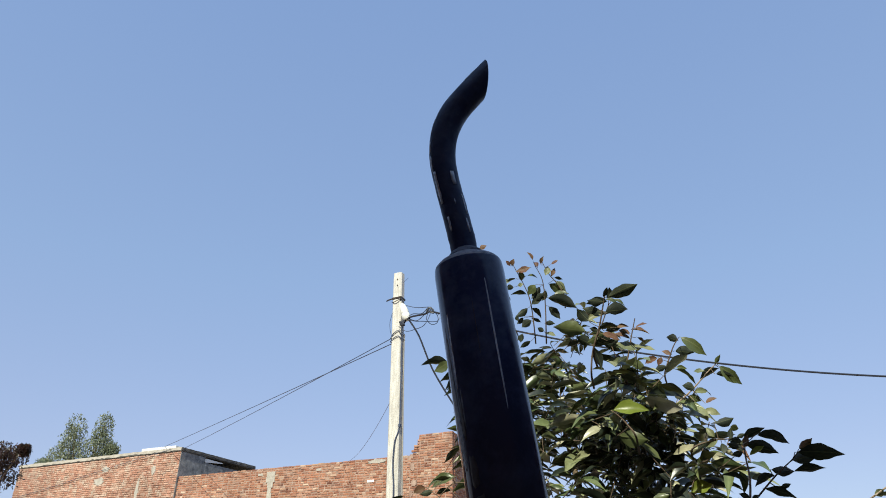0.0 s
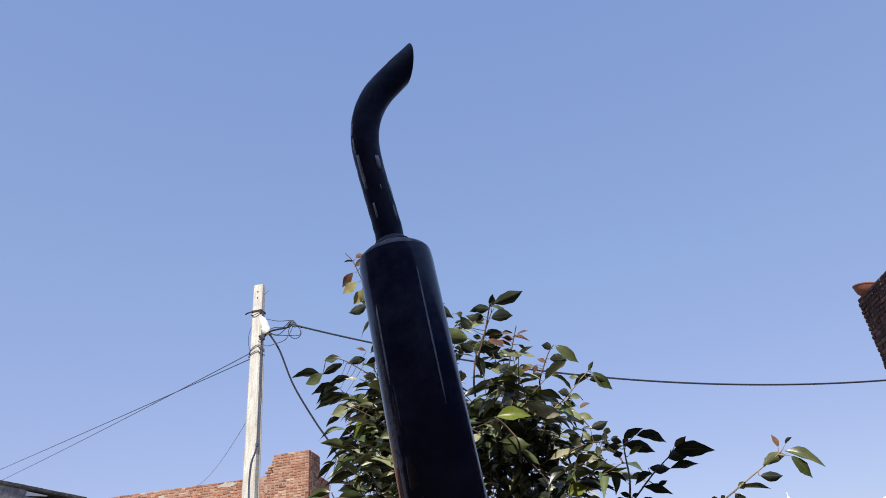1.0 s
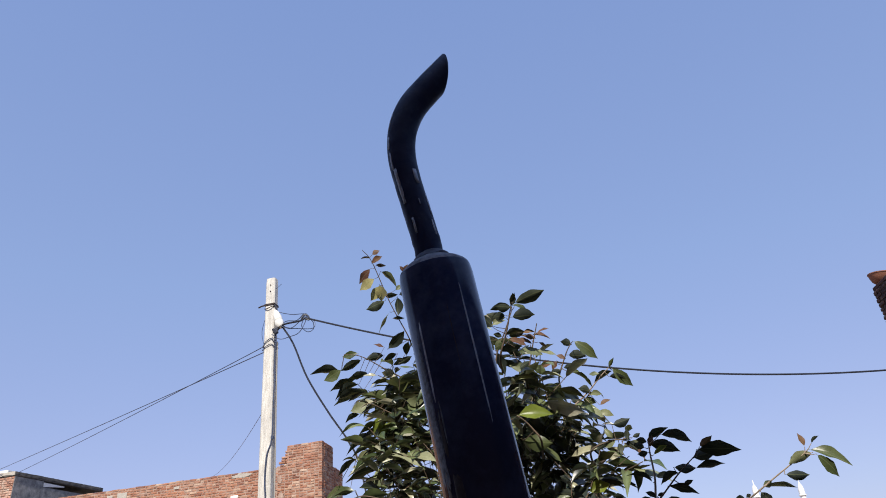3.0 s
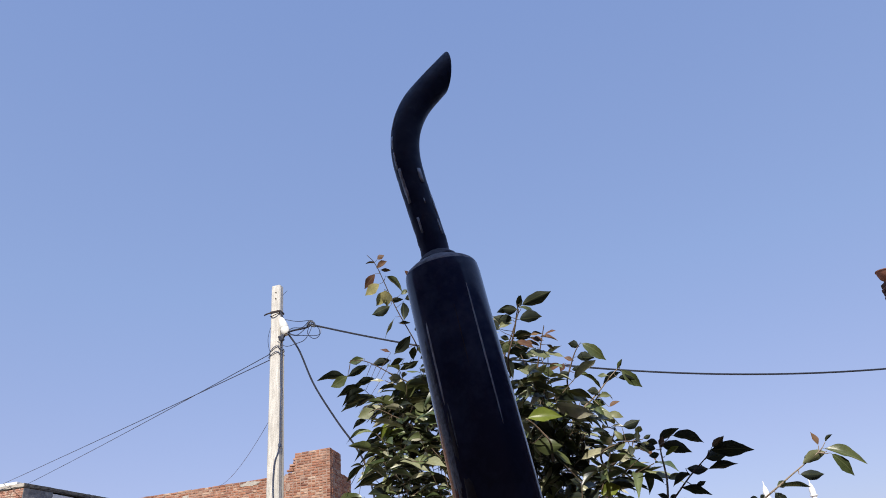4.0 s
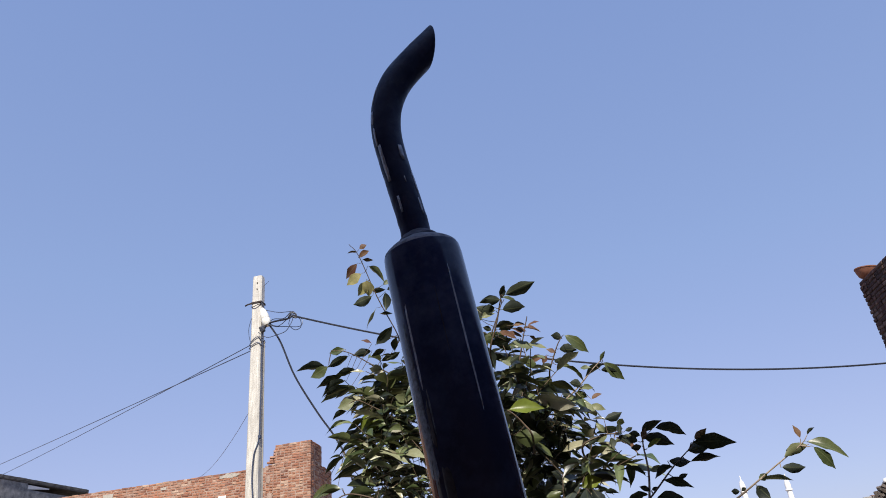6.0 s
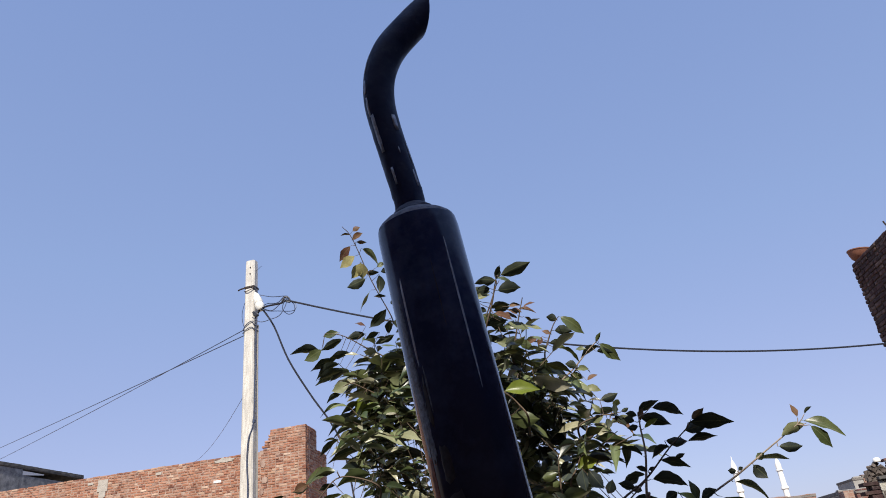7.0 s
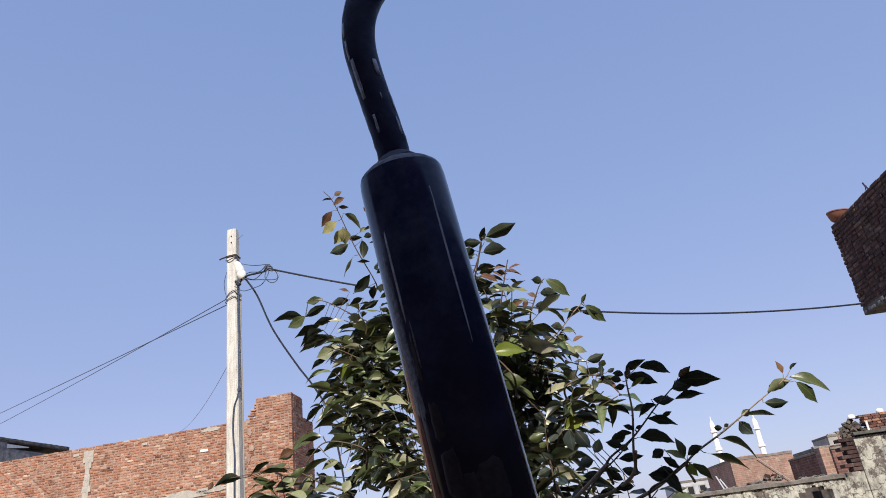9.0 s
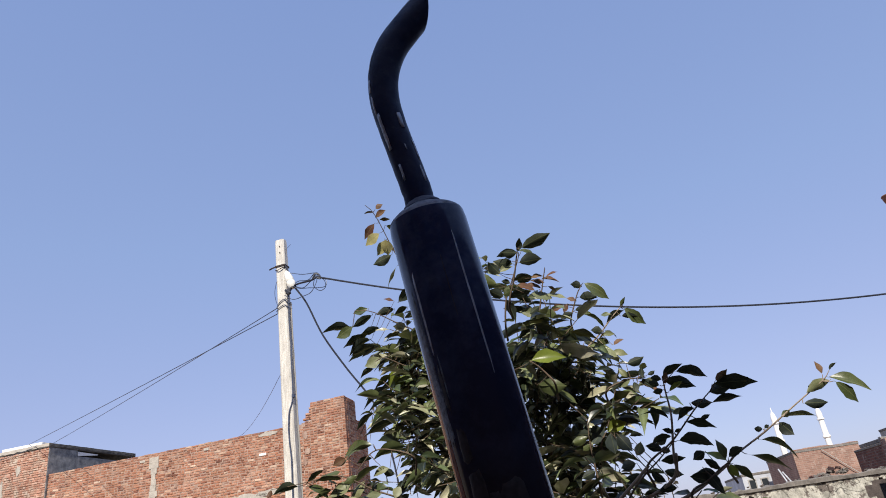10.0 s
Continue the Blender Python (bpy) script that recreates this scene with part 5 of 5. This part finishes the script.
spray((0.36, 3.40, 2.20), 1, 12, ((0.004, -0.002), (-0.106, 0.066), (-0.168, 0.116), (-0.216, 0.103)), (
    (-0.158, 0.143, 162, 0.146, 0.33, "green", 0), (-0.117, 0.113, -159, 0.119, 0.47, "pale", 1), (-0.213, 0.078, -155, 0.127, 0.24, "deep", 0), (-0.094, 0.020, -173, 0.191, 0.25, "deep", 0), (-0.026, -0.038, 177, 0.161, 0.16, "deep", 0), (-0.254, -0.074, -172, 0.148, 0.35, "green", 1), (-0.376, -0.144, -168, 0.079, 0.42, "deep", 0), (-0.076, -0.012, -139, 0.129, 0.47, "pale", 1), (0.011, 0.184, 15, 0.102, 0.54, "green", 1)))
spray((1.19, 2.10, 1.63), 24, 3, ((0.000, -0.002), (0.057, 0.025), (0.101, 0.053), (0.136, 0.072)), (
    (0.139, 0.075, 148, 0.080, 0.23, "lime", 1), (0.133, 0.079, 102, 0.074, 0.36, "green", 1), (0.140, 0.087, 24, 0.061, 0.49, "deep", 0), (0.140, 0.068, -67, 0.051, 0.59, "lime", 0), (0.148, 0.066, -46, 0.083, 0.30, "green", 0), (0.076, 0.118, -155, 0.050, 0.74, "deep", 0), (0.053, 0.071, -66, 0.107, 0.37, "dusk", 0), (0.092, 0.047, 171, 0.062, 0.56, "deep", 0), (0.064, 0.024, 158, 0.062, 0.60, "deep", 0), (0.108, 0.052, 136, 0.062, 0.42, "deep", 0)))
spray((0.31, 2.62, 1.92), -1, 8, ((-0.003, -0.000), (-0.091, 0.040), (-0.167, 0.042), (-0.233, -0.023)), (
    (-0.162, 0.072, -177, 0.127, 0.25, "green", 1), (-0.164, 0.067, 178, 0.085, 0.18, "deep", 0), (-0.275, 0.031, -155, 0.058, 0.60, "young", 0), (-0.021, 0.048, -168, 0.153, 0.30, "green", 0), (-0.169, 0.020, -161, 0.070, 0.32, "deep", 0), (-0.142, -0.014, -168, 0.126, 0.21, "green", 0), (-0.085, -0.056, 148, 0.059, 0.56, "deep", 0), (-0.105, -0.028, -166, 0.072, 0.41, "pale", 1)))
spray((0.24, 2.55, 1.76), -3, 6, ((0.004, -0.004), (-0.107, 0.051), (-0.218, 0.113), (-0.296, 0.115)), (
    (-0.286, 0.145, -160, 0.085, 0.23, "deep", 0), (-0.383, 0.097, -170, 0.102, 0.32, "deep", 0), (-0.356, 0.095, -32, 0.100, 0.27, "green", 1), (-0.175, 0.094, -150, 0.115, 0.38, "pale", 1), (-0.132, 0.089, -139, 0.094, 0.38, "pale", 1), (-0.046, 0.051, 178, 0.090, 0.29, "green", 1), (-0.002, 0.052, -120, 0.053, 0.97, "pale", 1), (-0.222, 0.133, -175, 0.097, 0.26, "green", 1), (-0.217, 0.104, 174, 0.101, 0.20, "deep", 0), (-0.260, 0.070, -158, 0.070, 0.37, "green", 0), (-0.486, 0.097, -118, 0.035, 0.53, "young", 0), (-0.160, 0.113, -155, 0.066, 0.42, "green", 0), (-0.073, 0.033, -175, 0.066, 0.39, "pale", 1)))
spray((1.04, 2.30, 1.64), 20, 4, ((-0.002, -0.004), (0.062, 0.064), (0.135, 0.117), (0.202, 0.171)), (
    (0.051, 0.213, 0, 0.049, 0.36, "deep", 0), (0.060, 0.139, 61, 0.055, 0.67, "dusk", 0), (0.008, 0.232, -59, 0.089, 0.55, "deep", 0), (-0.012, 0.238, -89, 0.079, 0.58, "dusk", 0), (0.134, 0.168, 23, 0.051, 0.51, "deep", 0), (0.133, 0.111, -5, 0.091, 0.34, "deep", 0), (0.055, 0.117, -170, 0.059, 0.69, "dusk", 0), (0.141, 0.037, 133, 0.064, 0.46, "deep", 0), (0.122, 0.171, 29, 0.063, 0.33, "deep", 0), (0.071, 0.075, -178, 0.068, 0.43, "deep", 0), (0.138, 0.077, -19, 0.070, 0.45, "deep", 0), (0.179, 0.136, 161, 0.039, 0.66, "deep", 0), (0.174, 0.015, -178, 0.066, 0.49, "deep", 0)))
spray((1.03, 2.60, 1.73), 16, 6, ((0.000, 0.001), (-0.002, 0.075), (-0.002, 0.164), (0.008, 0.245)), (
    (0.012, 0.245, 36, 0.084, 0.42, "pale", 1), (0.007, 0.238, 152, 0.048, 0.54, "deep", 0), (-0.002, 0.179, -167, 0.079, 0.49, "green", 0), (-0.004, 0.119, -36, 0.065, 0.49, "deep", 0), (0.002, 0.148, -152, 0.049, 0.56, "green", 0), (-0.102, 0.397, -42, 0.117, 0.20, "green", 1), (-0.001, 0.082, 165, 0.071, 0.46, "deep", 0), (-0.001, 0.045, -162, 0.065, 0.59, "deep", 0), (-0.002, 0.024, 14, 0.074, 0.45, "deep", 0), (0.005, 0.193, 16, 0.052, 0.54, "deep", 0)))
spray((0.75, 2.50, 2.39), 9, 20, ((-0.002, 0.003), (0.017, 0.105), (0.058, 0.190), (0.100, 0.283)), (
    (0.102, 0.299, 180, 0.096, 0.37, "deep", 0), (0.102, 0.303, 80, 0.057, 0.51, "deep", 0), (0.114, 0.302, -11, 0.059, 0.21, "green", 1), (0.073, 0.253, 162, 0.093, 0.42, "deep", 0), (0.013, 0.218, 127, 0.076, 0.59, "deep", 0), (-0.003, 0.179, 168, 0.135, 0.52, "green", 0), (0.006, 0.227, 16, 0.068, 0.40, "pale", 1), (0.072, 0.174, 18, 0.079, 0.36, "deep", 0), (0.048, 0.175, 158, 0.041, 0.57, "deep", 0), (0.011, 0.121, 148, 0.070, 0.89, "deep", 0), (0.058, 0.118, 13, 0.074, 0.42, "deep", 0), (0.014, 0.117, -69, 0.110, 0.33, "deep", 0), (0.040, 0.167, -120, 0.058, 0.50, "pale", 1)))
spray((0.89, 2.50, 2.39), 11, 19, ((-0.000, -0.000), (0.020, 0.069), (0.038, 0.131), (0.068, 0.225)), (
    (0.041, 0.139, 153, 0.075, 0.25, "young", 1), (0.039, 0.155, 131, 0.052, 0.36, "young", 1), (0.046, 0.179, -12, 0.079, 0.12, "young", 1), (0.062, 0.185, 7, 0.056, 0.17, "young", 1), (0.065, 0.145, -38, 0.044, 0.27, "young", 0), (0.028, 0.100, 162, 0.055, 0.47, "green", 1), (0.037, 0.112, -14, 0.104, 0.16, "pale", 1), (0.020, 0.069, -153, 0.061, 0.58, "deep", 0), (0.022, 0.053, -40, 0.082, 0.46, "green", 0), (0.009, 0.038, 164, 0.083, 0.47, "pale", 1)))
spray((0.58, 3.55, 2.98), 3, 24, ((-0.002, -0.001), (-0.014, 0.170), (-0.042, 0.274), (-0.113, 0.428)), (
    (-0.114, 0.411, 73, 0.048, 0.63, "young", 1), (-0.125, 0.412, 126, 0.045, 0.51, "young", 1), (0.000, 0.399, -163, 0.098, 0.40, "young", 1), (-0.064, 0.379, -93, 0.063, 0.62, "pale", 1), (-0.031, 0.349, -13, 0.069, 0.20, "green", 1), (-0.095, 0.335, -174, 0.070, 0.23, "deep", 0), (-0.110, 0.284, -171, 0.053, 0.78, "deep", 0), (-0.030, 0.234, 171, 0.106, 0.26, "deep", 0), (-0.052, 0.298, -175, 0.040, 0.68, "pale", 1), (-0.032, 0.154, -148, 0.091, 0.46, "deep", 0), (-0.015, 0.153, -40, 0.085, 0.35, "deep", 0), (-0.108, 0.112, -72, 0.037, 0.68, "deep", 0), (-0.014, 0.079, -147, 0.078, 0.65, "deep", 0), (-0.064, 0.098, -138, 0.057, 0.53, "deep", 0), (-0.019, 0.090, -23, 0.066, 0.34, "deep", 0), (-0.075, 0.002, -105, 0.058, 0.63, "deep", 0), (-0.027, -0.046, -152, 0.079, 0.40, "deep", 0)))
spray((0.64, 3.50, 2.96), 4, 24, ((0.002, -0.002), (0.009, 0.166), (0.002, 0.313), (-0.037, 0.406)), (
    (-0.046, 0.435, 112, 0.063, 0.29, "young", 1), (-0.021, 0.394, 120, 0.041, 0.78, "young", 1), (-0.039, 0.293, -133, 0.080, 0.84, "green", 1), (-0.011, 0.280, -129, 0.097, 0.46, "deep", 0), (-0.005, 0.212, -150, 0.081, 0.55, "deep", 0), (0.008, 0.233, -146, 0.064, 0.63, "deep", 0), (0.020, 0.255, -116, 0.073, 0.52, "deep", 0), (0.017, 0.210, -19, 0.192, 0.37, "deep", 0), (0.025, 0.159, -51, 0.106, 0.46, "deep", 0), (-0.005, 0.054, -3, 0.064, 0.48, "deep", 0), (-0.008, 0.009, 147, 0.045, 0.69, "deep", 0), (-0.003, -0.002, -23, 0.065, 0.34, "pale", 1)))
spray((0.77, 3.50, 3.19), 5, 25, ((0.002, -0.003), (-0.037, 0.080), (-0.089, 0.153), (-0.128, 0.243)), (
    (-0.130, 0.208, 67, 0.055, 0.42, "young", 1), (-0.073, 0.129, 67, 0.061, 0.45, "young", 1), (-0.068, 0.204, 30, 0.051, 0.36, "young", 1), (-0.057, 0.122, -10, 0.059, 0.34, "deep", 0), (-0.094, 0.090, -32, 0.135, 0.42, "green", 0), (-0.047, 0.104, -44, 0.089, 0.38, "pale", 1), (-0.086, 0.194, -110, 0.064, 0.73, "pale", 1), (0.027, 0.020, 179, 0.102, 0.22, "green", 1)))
for way in (((1.00, 2.56, 1.58), (1.12, 2.38, 1.58), (1.23, 2.18, 1.63), (1.32, 2.05, 1.70)), ((1.01, 2.55, 1.62), (0.98, 2.35, 1.62), (0.99, 2.15, 1.66), (1.03, 2.00, 1.72)), ((1.02, 2.55, 1.64), (1.14, 2.42, 1.64), (1.16, 2.15, 1.68), (1.13, 2.00, 1.745))):
    part("twig", tube(bmesh.new(), [q - TREE_AT for q in smooth_line(way, 5)], [0.0085 - 0.00023 * k for k in range(16)], 7), TWIG, tree, smooth=True)

# the crown's inner leaves: heart, reach and number of sprigs of each mass
verts, faces, flat, twigs = [], [], [], bmesh.new()
fill = random.Random(23)
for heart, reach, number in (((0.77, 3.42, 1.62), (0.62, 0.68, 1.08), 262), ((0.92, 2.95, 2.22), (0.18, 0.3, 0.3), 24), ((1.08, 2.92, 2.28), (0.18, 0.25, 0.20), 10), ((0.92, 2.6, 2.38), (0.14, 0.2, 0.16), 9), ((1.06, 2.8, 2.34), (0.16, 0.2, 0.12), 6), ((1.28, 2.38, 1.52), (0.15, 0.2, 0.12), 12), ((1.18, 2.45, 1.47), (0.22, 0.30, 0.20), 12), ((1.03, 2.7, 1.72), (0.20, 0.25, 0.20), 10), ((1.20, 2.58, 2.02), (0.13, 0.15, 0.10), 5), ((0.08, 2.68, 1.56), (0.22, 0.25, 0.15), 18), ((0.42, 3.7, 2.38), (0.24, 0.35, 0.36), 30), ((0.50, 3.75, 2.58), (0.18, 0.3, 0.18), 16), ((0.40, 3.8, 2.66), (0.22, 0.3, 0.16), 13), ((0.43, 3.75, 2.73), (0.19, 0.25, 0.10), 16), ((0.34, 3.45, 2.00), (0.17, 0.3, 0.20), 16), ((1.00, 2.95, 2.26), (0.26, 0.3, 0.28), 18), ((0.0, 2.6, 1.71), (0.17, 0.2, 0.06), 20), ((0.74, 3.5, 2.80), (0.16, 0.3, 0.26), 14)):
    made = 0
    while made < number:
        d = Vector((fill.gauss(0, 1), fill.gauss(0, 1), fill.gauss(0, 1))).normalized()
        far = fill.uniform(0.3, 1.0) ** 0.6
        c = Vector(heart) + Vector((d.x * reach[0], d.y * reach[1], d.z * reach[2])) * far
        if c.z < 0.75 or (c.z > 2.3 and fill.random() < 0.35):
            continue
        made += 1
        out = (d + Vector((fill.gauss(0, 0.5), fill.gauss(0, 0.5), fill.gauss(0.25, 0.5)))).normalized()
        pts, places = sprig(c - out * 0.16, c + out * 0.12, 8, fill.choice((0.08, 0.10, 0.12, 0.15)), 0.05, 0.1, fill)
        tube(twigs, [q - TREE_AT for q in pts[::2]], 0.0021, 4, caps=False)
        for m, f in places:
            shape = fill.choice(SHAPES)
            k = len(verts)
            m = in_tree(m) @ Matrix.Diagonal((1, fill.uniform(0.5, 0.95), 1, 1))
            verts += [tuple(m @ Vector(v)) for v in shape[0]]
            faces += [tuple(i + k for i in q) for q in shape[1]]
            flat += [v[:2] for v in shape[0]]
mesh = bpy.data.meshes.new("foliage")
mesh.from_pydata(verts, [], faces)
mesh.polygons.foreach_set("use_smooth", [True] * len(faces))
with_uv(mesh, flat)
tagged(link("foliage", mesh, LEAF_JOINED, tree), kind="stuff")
tagged(part("twigwork", twigs, BROWN_TWIG, tree), kind="stuff")


def far_tree(name, at, height, clumps, leaf, count, material, label, seed):
    """A tree far off: clumps are (x, y, z, rx, rz) about its foot."""
    ob = thing(name, pose(*at), label, "tree")
    r = random.Random(seed)
    bm = tube(bmesh.new(), smooth_line([(0, 0, -0.1), (0.05, 0, height * 0.3), (-0.05, 0, height * 0.6)], 4), [0.16 * height / 10 * (1 - 0.07 * k) for k in range(9)], 10)
    part("trunk", bm, BARK, ob, smooth=True)
    vs, fs = [], []
    for x, y, z, rx, rz in clumps:
        curve = smooth_line([(0, 0, height * 0.5), (x * 0.5, y * 0.5, (height * 0.5 + z) / 2), (x, y, z + rz * 0.5)], 4)
        part("limb", tube(bmesh.new(), curve, [0.06 * height / 10 * (1 - 0.09 * k) for k in range(len(curve))], 6), BARK, ob, smooth=True)
        for _ in range(count):
            d = Vector((r.gauss(0, 1), r.gauss(0, 1), r.gauss(0, 1))).normalized() * r.random() ** 0.45
            lump_noise = noise.noise(Vector((d.x * 2.2 + x, d.y * 2.2, d.z * 2.2 + z)))
            if lump_noise < -0.12:
                continue
            p = Vector((x + d.x * rx, y + d.y * rx, z + d.z * rz))
            m = Matrix.Translation(p) @ Euler((r.uniform(0, 6.3), r.uniform(0, 6.3), r.uniform(0, 6.3))).to_matrix().to_4x4()
            s = leaf * r.uniform(0.6, 1.2)
            k = len(vs)
            vs += [tuple(m @ Vector(q)) for q in ((0, 0, 0), (0.5 * s, 0.22 * s, 0.05 * s), (s, 0, -0.06 * s), (0.5 * s, -0.22 * s, 0.05 * s))]
            fs += [(k, k + 1, k + 2), (k, k + 2, k + 3)]
    mesh = bpy.data.meshes.new("crown")
    mesh.from_pydata(vs, [], fs)
    tagged(link("crown", mesh, material, ob), kind="stuff")


far_tree("tall_tree", (-28.2, 45, 0), 13.4, ((-1.2, 0, 11.9, 0.9, 1.7), (-1.5, 0.3, 10.7, 1.3, 1.2), (0.9, 0, 12.1, 0.75, 1.6), (0.6, 0, 10.9, 1.2, 1.2), (-2.8, 0.4, 10.0, 0.9, 0.8), (1.7, 0.2, 10.9, 0.6, 0.9)), 0.17, 2800, FAR_LEAF, "tall feathery grey-green tree behind the houses", 3)
far_tree("dark_tree", (-9.7, 12.0, 0), 4.4, ((0.72, 0, 4.02, 0.40, 0.24), (0.50, 0.1, 3.72, 0.5, 0.35), (1.05, 0, 4.12, 0.12, 0.10), (0.0, 0, 3.95, 0.8, 0.5), (-0.7, 0.2, 3.7, 0.8, 0.6)), 0.06, 2600, MAROON_LEAF, "dark maroon-leaved tree beside the flat-roofed house", 5)

# ---- bricks of the walls ----
lay(yard_wall, Matrix(), 0.02, WALL_TOP, wall_span, BRICKS, BRICK_JOINED, lambda s, z: z > 4.1 and s > -3.6)
lay(yard_wall, Matrix(), 0.02, PIER_TOP, pier_span, BRICKS, BRICK_JOINED, lambda s, z: z > 4.0)
lay(yard_wall, SIDE, 0.02, 4.42, lambda z: (0.0, 1.30), BRICKS, BRICK_JOINED, lambda s, z: z > 3.9)
lay(yard_wall, SIDE, 4.42, PIER_TOP, lambda z: (0.0, 0.60 - (0.1 if z > 4.7 else 0)), BRICKS, BRICK_JOINED, lambda s, z: True)
lay(flat_house, pose(0, -0.06, 0), 3.0, 5.01, lambda z: (-13.6, -7.462), BRICKS, BRICK_SALTY, lambda s, z: False)
OUT = pose(0, 0, 0, 0, 0, 180)
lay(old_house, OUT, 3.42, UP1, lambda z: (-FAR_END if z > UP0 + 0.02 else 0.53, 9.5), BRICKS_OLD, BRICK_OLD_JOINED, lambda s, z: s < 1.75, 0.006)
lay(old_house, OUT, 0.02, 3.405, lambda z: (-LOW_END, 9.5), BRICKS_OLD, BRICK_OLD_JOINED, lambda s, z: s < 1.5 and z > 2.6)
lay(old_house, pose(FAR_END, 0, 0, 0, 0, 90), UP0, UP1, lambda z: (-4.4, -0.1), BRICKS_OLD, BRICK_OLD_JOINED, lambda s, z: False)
